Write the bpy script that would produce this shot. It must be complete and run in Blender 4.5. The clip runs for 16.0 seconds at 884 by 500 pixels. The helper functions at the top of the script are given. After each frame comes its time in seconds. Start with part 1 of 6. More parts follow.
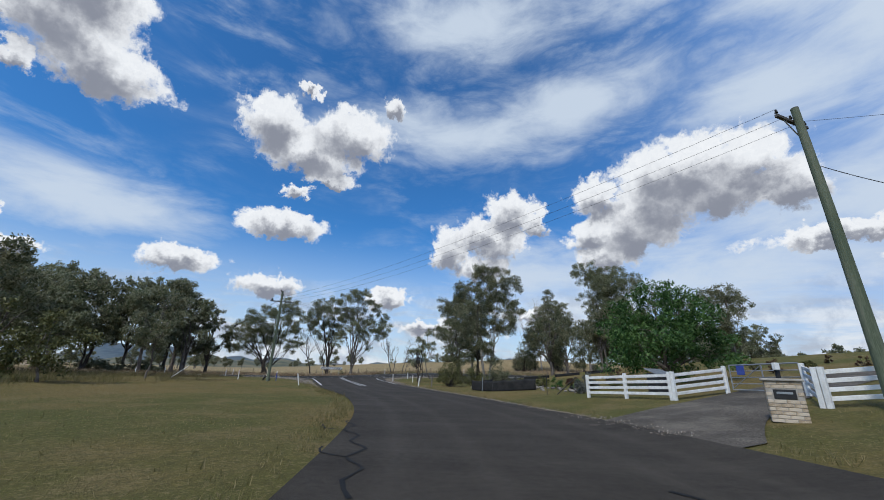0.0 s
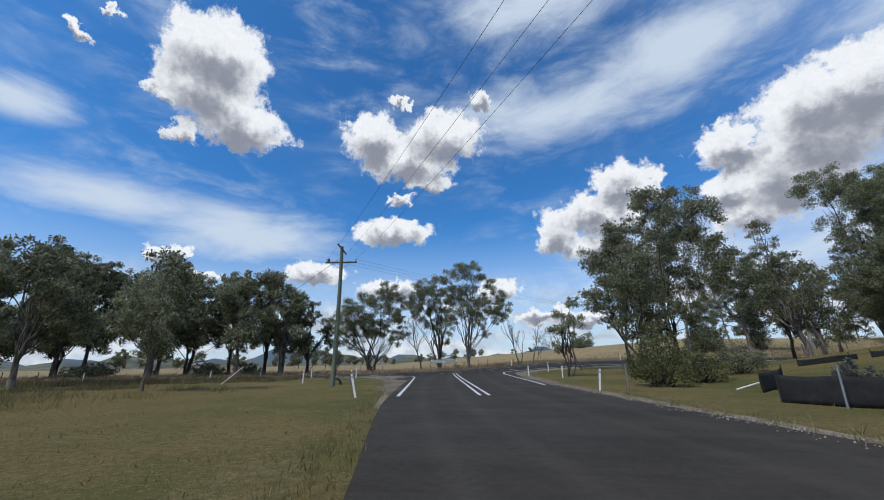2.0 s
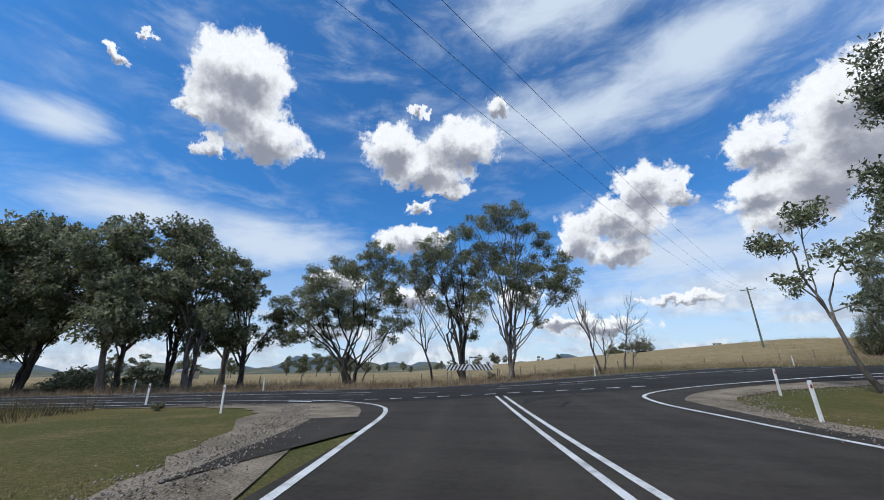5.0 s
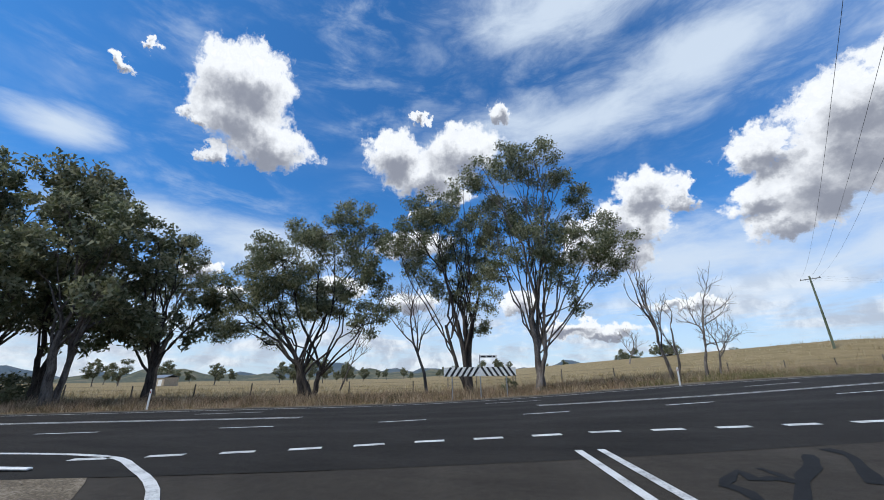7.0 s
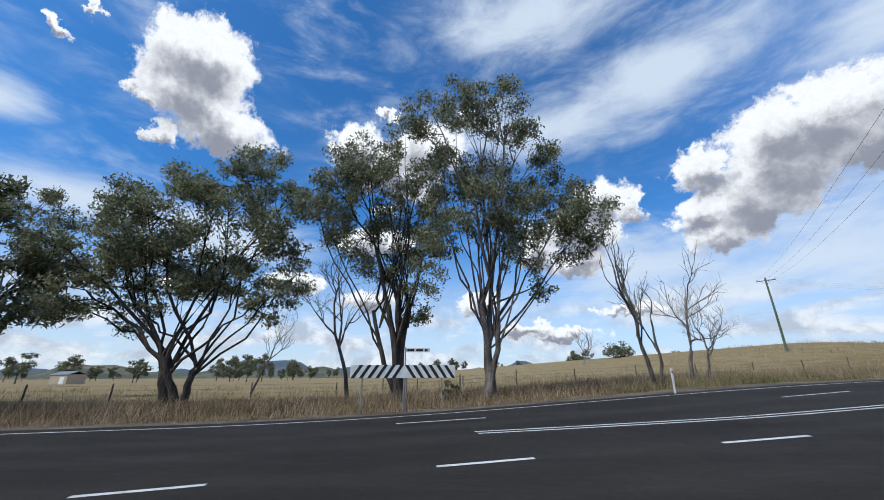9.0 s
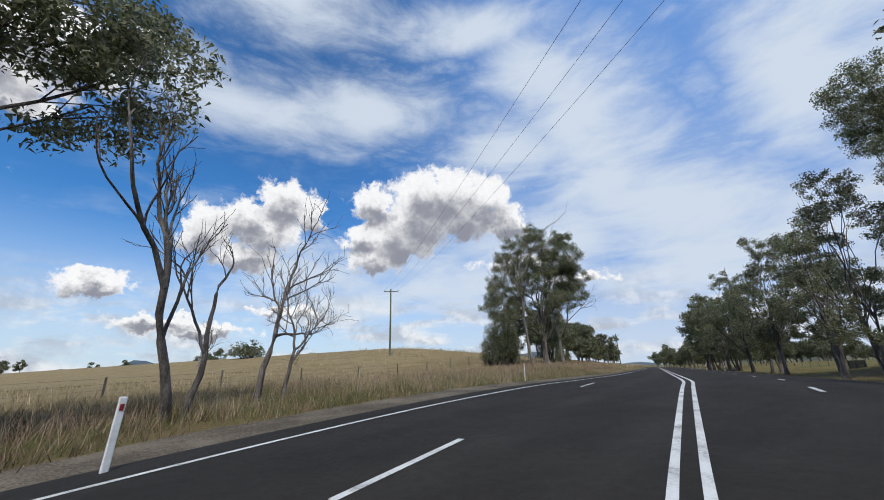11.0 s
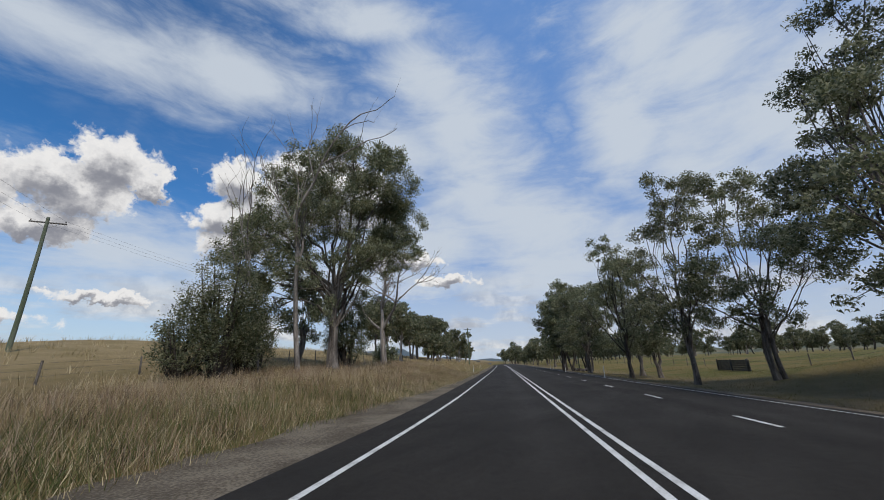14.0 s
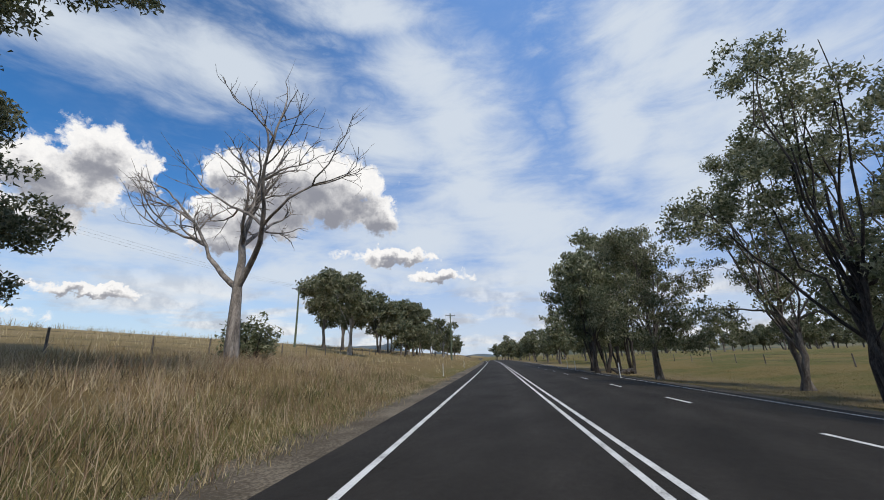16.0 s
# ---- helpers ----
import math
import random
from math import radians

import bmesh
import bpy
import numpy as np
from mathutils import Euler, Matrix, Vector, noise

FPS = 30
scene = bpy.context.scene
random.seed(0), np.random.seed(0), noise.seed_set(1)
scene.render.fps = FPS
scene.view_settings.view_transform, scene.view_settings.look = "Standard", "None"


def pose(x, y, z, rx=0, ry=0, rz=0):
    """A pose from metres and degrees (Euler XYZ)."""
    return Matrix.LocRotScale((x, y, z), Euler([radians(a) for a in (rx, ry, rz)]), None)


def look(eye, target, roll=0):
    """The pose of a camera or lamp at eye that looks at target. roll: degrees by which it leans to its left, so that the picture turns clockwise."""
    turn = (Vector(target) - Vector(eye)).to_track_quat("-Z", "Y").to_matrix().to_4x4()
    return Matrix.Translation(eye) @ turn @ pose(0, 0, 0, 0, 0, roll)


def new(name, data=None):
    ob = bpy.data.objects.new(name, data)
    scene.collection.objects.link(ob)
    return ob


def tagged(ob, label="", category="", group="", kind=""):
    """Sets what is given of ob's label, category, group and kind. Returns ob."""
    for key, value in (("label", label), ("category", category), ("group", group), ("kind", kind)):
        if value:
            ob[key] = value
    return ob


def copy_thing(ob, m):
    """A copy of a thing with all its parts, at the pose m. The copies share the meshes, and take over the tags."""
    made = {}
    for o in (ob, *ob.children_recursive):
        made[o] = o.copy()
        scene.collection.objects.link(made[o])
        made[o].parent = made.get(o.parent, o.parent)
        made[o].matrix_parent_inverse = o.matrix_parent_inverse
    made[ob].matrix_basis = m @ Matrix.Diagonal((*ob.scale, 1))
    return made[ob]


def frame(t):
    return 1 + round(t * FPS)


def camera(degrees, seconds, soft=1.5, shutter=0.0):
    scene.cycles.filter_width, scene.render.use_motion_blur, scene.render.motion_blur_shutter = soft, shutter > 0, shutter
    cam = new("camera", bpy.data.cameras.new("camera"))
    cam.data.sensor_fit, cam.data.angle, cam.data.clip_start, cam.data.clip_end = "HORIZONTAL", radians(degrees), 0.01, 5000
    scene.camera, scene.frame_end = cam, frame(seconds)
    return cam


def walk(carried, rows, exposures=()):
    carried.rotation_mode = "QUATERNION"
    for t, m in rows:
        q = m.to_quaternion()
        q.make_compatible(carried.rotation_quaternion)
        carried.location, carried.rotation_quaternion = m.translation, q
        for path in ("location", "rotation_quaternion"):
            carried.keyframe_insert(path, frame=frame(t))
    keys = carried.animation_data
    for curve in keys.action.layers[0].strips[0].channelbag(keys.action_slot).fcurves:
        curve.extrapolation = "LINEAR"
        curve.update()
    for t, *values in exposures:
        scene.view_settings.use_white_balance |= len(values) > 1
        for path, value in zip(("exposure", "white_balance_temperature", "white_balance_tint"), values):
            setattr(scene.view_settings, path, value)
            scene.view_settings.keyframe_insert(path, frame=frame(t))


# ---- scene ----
# ---------------------------------------------------------------- camera
cam = camera(100.7, 16.0, 0.95)
PATH = (
    (0.0, pose(0.68, 13.03, 1.33, 108.57, -1.60, -0.95)),
    (0.5, pose(0.67, 16.80, 1.33, 107.65, -0.40, 4.60)),
    (1.0, pose(0.15, 22.05, 1.33, 107.76, 0.30, 9.17)),
    (1.5, pose(-1.21, 27.30, 1.33, 107.54, 0.79, 13.81)),
    (2.0, pose(-2.69, 32.25, 1.33, 107.21, 0.98, 16.97)),
    (2.5, pose(-4.17, 37.12, 1.33, 107.19, 1.12, 18.47)),
    (3.0, pose(-5.68, 41.85, 1.33, 107.22, 1.03, 18.96)),
    (3.5, pose(-7.15, 46.38, 1.33, 107.31, 0.96, 19.14)),
    (4.0, pose(-8.43, 50.35, 1.33, 107.55, 0.80, 19.54)),
    (6.5, pose(-14.05, 67.90, 1.34, 109.19, 0.77, 20.47)),
    (7.0, pose(-14.74, 69.80, 1.34, 109.24, 0.75, 20.43)),
    (7.5, pose(-15.15, 71.30, 1.35, 109.50, 0.92, 20.51)),
    (8.0, pose(-15.45, 72.72, 1.37, 109.44, 1.06, 20.53)),
    (8.5, pose(-15.55, 74.50, 1.39, 109.11, 1.00, 19.98)),
    (9.0, pose(-15.25, 76.85, 1.44, 109.10, 0.30, 13.94)),
    (9.5, pose(-14.66, 79.85, 1.52, 108.90, -0.50, 0.10)),
    (10.0, pose(-13.20, 83.00, 1.65, 110.10, 0.90, -13.18)),
    (10.2, pose(-12.46, 84.05, 1.71, 109.75, 1.10, -18.30)),
    (12.3, pose(-2.20, 91.33, 2.38, 108.00, 2.30, -52.33)),
    (12.5, pose(-0.42, 92.19, 2.47, 107.90, 2.30, -53.27)),
    (13.0, pose(4.23, 94.40, 2.61, 107.54, 2.05, -55.09)),
    (13.5, pose(9.26, 96.65, 2.63, 107.42, 1.95, -55.79)),
    (14.0, pose(14.50, 98.97, 2.63, 107.27, 2.05, -56.24)),
    (14.5, pose(19.55, 101.25, 2.63, 107.27, 2.30, -56.54)),
    (15.0, pose(24.50, 103.50, 2.63, 107.02, 2.20, -56.92)),
    (15.5, pose(30.40, 106.25, 2.63, 106.85, 2.10, -57.17)),
    (16.0, pose(37.07, 109.49, 2.63, 106.54, 1.75, -57.40)),
)
walk(cam, PATH, ((0.0, -0.12, 6250, 9), (4.0, -0.02, 6200, 9), (9.0, 0.06, 6200, 9), (10.0, 0.06, 6500, 10), (13.0, -0.24, 6500, 10), (14.8, -0.24, 6750, 10), (16.0, -0.02, 6700, 10)))

# ---------------------------------------------------------------- sky, clouds and sun
SUN_AZ, SUN_EL = 215.0, 52.0      # degrees from +y, clockwise, and above the horizon
SKY_STRENGTH = 0.115
CUMULUS_WEST = ((-53.9, 40.0, 7.0, 4.2), (-54.1, 35.7, 6.4, 4.1), (-59.1, 32.8, 2.1, 1.2), (-48.9, 32.2, 6.8, 3.3),
                (-55.7, 29.3, 2.2, 1.4), (-68.6, 35.5, 1.5, 0.7), (-66.4, 38.2, 0.9, 0.7))
CUMULUS_HEART = ((-28.2, 33.5, 5.4, 3.6), (-16.1, 34.5, 7.3, 3.6), (-22.7, 30.8, 9.0, 3.0), (-18.8, 27.3, 3.9, 1.1),
                 (-23.6, 24.9, 2.4, 1.0), (-24.3, 38.6, 2.1, 0.8), (-9.1, 39.2, 2.5, 1.3))
CUMULUS_LOW = ((-24.7, 19.9, 6.5, 2.0), (-36.7, 13.1, 5.0, 1.5), (-25.0, 11.2, 4.7, 1.6), (-54.7, 14.1, 2.6, 1.1),
               (-7.8, 10.7, 3.5, 1.6), (-50.4, 11.2, 2.6, 1.0), (-1.2, 6.8, 4.7, 1.0), (2.8, 5.8, 6.6, 1.0))
CUMULUS_NORTH = ((11.6, 24.4, 3.9, 3.4), (7.0, 21.0, 6.0, 2.4), (15.4, 22.6, 2.6, 2.0), (1.6, 18.6, 2.9, 3.4),
                 (6.8, 15.9, 4.8, 1.9), (10.0, 19.8, 4.4, 3.2))
CUMULUS_BIG = ((36.5, 27.0, 9.5, 3.9), (39.8, 23.6, 7.0, 3.8), (30.0, 20.6, 8.0, 3.6), (26.0, 16.8, 4.5, 2.2),
               (25.6, 25.6, 4.6, 2.5), (44.0, 25.6, 5.0, 3.4), (47.0, 22.0, 4.0, 3.0), (33.5, 23.6, 8.0, 4.0), (24.0, 20.0, 4.0, 2.2))
CUMULUS_EAST = ((50.2, 15.6, 7.6, 1.2),
                (57.4, 12.4, 4.5, 1.0), (13.1, 8.4, 4.6, 0.8), (-100, 26, 8, 4), (-130, 33, 9, 5), (150, 30, 10, 5),
                (185, 24, 9, 4), (-160, 40, 8, 5))
VEIL = ((4.0, 50.0, 16.0, 4.0), (-60.7, 19.0, 8.4, 2.4), (-47.1, 17.7, 10.9, 3.0), (2.5, 35.8, 17.7, 3.4), (23.6, 38.8, 12.1, 3.4),
        (49.2, 32.9, 9.6, 5.0), (54.2, 43.0, 7.5, 4.2), (60.2, 36.3, 9.9, 7.0), (64.0, 27.0, 9.5, 8.0), (70.0, 20.0, 13.0, 7.5),
        (73.3, 12.4, 16.2, 5.0), (43.2, 48.9, 12.7, 2.4), (-71.3, 27.0, 3.7, 1.6), (17.1, 14.5, 13.9, 4.2),
        (22.3, 9.6, 16.6, 3.8), (54, 19, 14, 5), (40, 12, 18, 4.5), (99, 34, 10, 8), (106, 27, 9, 8), (94, 24, 6, 6), (84, 14, 14, 5), (87, 31, 6, 9), (93, 40, 8, 9), (97, 20, 8, 8), (-110, 20, 20, 5), (140, 20, 20, 6), (-170, 20, 20, 6))


def build_world():
    w = bpy.data.worlds.new("sky")
    scene.world = w
    w.use_nodes = True
    nt = w.node_tree
    nt.nodes.clear()
    N, L = nt.nodes.new, nt.links.new

    def math_node(op, a, b=None, c=None, clamp=False):
        m = N("ShaderNodeMath")
        m.operation, m.use_clamp = op, clamp
        for i, v in enumerate((a, b, c)):
            if v is None:
                continue
            if isinstance(v, (int, float)):
                m.inputs[i].default_value = v
            else:
                L(v, m.inputs[i])
        return m.outputs[0]

    def vec(op, a, b):
        m = N("ShaderNodeVectorMath")
        m.operation = op
        for i, v in enumerate((a, b)):
            if v is None:
                continue
            if isinstance(v, tuple):
                m.inputs[i].default_value = v
            else:
                L(v, m.inputs[i])
        return m.outputs["Value"] if op == "LENGTH" else m.outputs["Vector"]

    def step(v, lo, hi, to0=0.0, to1=1.0):
        m = N("ShaderNodeMapRange")
        m.interpolation_type = "SMOOTHSTEP"
        L(v, m.inputs[0])
        for i, x in enumerate((lo, hi, to0, to1)):
            m.inputs[i + 1].default_value = x
        return m.outputs[0]

    def mixc(f, a, b):
        m = N("ShaderNodeMix")
        m.data_type = "RGBA"
        if isinstance(f, float):
            m.inputs[0].default_value = f
        else:
            L(f, m.inputs[0])
        for i, v in ((6, a), (7, b)):
            if isinstance(v, tuple):
                m.inputs[i].default_value = v
            else:
                L(v, m.inputs[i])
        return m.outputs[2]

    tc = N("ShaderNodeTexCoord")
    sep = N("ShaderNodeSeparateXYZ")
    L(tc.outputs["Generated"], sep.inputs[0])
    az = math_node("MULTIPLY", math_node("ARCTAN2", sep.outputs[0], sep.outputs[1]), 180 / math.pi)
    el = math_node("MULTIPLY", math_node("ARCSINE", sep.outputs[2]), 180 / math.pi)
    cmb = N("ShaderNodeCombineXYZ")
    L(az, cmb.inputs[0])
    L(el, cmb.inputs[1])
    p = cmb.outputs[0]

    def noise_at(v, scale, detail, rough=0.55, dist=0.0, stretch=(1, 1, 1)):
        n = N("ShaderNodeTexNoise")
        L(vec("MULTIPLY", v, stretch), n.inputs["Vector"])
        n.inputs["Scale"].default_value, n.inputs["Detail"].default_value = scale, detail
        n.inputs["Roughness"].default_value, n.inputs["Distortion"].default_value = rough, dist
        return n.outputs[0]

    def field(blobs, shift):
        best = None
        for a, e, ra, re in blobs:
            d = vec("MULTIPLY", vec("SUBTRACT", p, (a, e + shift * re, 0)), (1 / ra, 1 / re, 0))
            d = vec("LENGTH", d, None)
            if best is None:
                best = d
            else:
                m = math_node("SMOOTH_MIN", best, d, 0.25)
                best = m
        return best

    warp = N("ShaderNodeTexNoise")
    L(p, warp.inputs["Vector"])
    warp.inputs["Scale"].default_value, warp.inputs["Detail"].default_value, warp.inputs["Roughness"].default_value = 0.42, 7.0, 0.62
    n_big = noise_at(p, 0.26, 9.0, 0.60, 0.2)
    flat_p = p
    p = vec("ADD", p, vec("MULTIPLY", vec("SUBTRACT", warp.outputs["Color"], (0.5, 0.5, 0.5)), (7.0, 5.0, 0.0)))
    n_fine = noise_at(p, 1.3, 6.0, 0.6)
    wob = math_node("MULTIPLY_ADD", math_node("SUBTRACT", n_big, 0.5), 1.5,
                    math_node("MULTIPLY", math_node("SUBTRACT", n_fine, 0.5), 0.45))
    cum = CUMULUS_WEST + CUMULUS_HEART + CUMULUS_LOW + CUMULUS_NORTH + CUMULUS_BIG + CUMULUS_EAST
    d = math_node("ADD", field(cum, 0.0), wob)
    core = math_node("ADD", field(cum, -0.70), math_node("MULTIPLY", wob, 0.55))
    cloud = step(d, 1.15, 0.78)
    lit = noise_at(vec("ADD", flat_p, (-0.9, 1.5, 0.0)), 0.20, 4.0, 0.50, 0.2)
    relief = math_node("MULTIPLY", math_node("SUBTRACT", noise_at(flat_p, 0.20, 4.0, 0.50, 0.2), lit), 0.75)
    puff = math_node("MULTIPLY", math_node("SUBTRACT", n_fine, 0.5), 0.26)
    grey = step(math_node("ADD", math_node("ADD", step(core, 1.25, 0.0), relief), puff), 0.02, 1.02)
    # thin high streaks
    p = flat_p
    streak = noise_at(p, 0.12, 8.0, 0.62, 0.35, (0.6, 1.7, 1))
    streak2 = noise_at(p, 0.045, 5.0, 0.55, 0.2, (1.0, 1.6, 1))
    v = math_node("ADD", field(VEIL, 0.0), math_node("MULTIPLY", math_node("SUBTRACT", streak, 0.5), 2.6))
    veil = step(v, 1.9, 0.1, 0.0, 0.92)
    thin = math_node("MULTIPLY", step(streak, 0.42, 0.78), step(streak2, 0.40, 0.64, 0.05, 0.62))
    haze = step(el, 22.0, 0.0, 0.0, 0.80)
    bank = math_node("MULTIPLY", step(el, 15.0, 5.0), step(noise_at(p, 0.16, 7.0, 0.6, 0.3, (0.45, 1.9, 1)), 0.42, 0.60, 0.0, 0.85))
    veil = math_node("MAXIMUM", math_node("MAXIMUM", veil, thin), haze, clamp=True)

    sky = N("ShaderNodeTexSky")
    sky.sky_type, sky.sun_disc = "NISHITA", False
    sky.sun_elevation, sky.sun_rotation = radians(SUN_EL), radians(SUN_AZ)
    sky.air_density, sky.dust_density, sky.ozone_density = 1.0, 0.6, 3.0
    tint = N("ShaderNodeVectorMath")
    tint.operation = "MULTIPLY"
    L(sky.outputs[0], tint.inputs[0])
    tint.inputs[1].default_value = (0.40 * SKY_STRENGTH, 0.94 * SKY_STRENGTH, 1.36 * SKY_STRENGTH)
    clear = mixc(step(az, 10.0, 70.0, 0.0, 0.8), tint.outputs[0], (0.17, 0.35, 0.76, 1))
    c = mixc(veil, clear, (0.67, 0.75, 0.85, 1))
    c = mixc(bank, c, mixc(step(n_big, 0.40, 0.62), (0.48, 0.52, 0.60, 1), (0.86, 0.88, 0.90, 1)))
    white = mixc(step(n_fine, 0.3, 0.75), (0.90, 0.91, 0.93, 1), (1.0, 1.0, 1.0, 1))
    c2 = mixc(grey, white, (0.285, 0.30, 0.355, 1))
    c = mixc(cloud, c, c2)
    bg = N("ShaderNodeBackground")
    L(c, bg.inputs[0])
    bg.inputs[1].default_value = 1.0
    out = N("ShaderNodeOutputWorld")
    L(bg.outputs[0], out.inputs[0])


build_world()
sun = new("sun", bpy.data.lights.new("sun", "SUN"))
sun.data.energy, sun.data.angle, sun.data.color = 3.1, radians(11), (1.0, 0.95, 0.86)
sun.matrix_world = look((200 * math.sin(radians(SUN_AZ)) * math.cos(radians(SUN_EL)), 200 * math.cos(radians(SUN_AZ)) * math.cos(radians(SUN_EL)),
                         200 * math.sin(radians(SUN_EL))), (0, 0, 0))

# ---------------------------------------------------------------- materials
MATS = {}


def mat(name, colors, rough=0.85, scale=3.0, fine=40.0, bump=0.3, bump_dist=0.02, metal=0.0, spread=(0.35, 0.68), translucent=0.0,
        per_object=0.0, per_island=0.0, coord="Object", stretch=(1, 1, 1), fine_mix=0.35, spec=0.3):
    """Two or three colours mixed by a coarse and a fine noise, with bump."""
    if name in MATS:
        return MATS[name]
    m = bpy.data.materials.new(name)
    m.use_nodes = True
    nt = m.node_tree
    N, L = nt.nodes.new, nt.links.new
    b = nt.nodes["Principled BSDF"]
    b.inputs["Roughness"].default_value, b.inputs["Metallic"].default_value = rough, metal
    b.inputs["Specular IOR Level"].default_value = spec
    if coord == "World":
        src = N("ShaderNodeNewGeometry").outputs["Position"]
    else:
        src = N("ShaderNodeTexCoord").outputs["Object"]
    mp = N("ShaderNodeVectorMath")
    mp.operation = "MULTIPLY"
    L(src, mp.inputs[0])
    mp.inputs[1].default_value = stretch

    def noise_tex(sc, detail):
        n = N("ShaderNodeTexNoise")
        L(mp.outputs[0], n.inputs["Vector"])
        n.inputs["Scale"].default_value, n.inputs["Detail"].default_value = sc, detail
        n.inputs["Roughness"].default_value = 0.6
        return n.outputs[0]
    n1, n2 = noise_tex(scale, 5.0), noise_tex(fine, 4.0)
    mix = N("ShaderNodeMath")
    mix.operation = "MULTIPLY_ADD"
    sub = N("ShaderNodeMath")
    sub.operation = "SUBTRACT"
    L(n2, sub.inputs[0])
    sub.inputs[1].default_value = 0.5
    L(sub.outputs[0], mix.inputs[0])
    mix.inputs[1].default_value = fine_mix * 2
    L(n1, mix.inputs[2])
    val = mix.outputs[0]
    if per_object or per_island:
        r = N("ShaderNodeObjectInfo").outputs["Random"] if per_object else N("ShaderNodeNewGeometry").outputs["Random Per Island"]
        add = N("ShaderNodeMath")
        add.operation = "MULTIPLY_ADD"
        s2 = N("ShaderNodeMath")
        s2.operation = "SUBTRACT"
        L(r, s2.inputs[0])
        s2.inputs[1].default_value = 0.5
        L(s2.outputs[0], add.inputs[0])
        add.inputs[1].default_value = per_object or per_island
        L(val, add.inputs[2])
        val = add.outputs[0]
    ramp = N("ShaderNodeValToRGB")
    e = ramp.color_ramp.elements
    e[0].position, e[1].position = spread
    e[0].color, e[1].color = (*colors[0], 1), (*colors[-1], 1)
    for k, c in enumerate(colors[1:-1]):
        x = e.new(spread[0] + (spread[1] - spread[0]) * (k + 1) / (len(colors) - 1))
        x.color = (*c, 1)
    L(val, ramp.inputs[0])
    L(ramp.outputs[0], b.inputs["Base Color"])
    if bump:
        bp = N("ShaderNodeBump")
        bp.inputs["Strength"].default_value, bp.inputs["Distance"].default_value = bump, bump_dist
        L(val, bp.inputs["Height"])
        L(bp.outputs[0], b.inputs["Normal"])
    if translucent:
        tr = N("ShaderNodeBsdfTranslucent")
        L(ramp.outputs[0], tr.inputs[0])
        ms = N("ShaderNodeMixShader")
        ms.inputs[0].default_value = translucent
        L(b.outputs[0], ms.inputs[1])
        L(tr.outputs[0], ms.inputs[2])
        L(ms.outputs[0], nt.nodes["Material Output"].inputs[0])
    MATS[name] = m
    return m


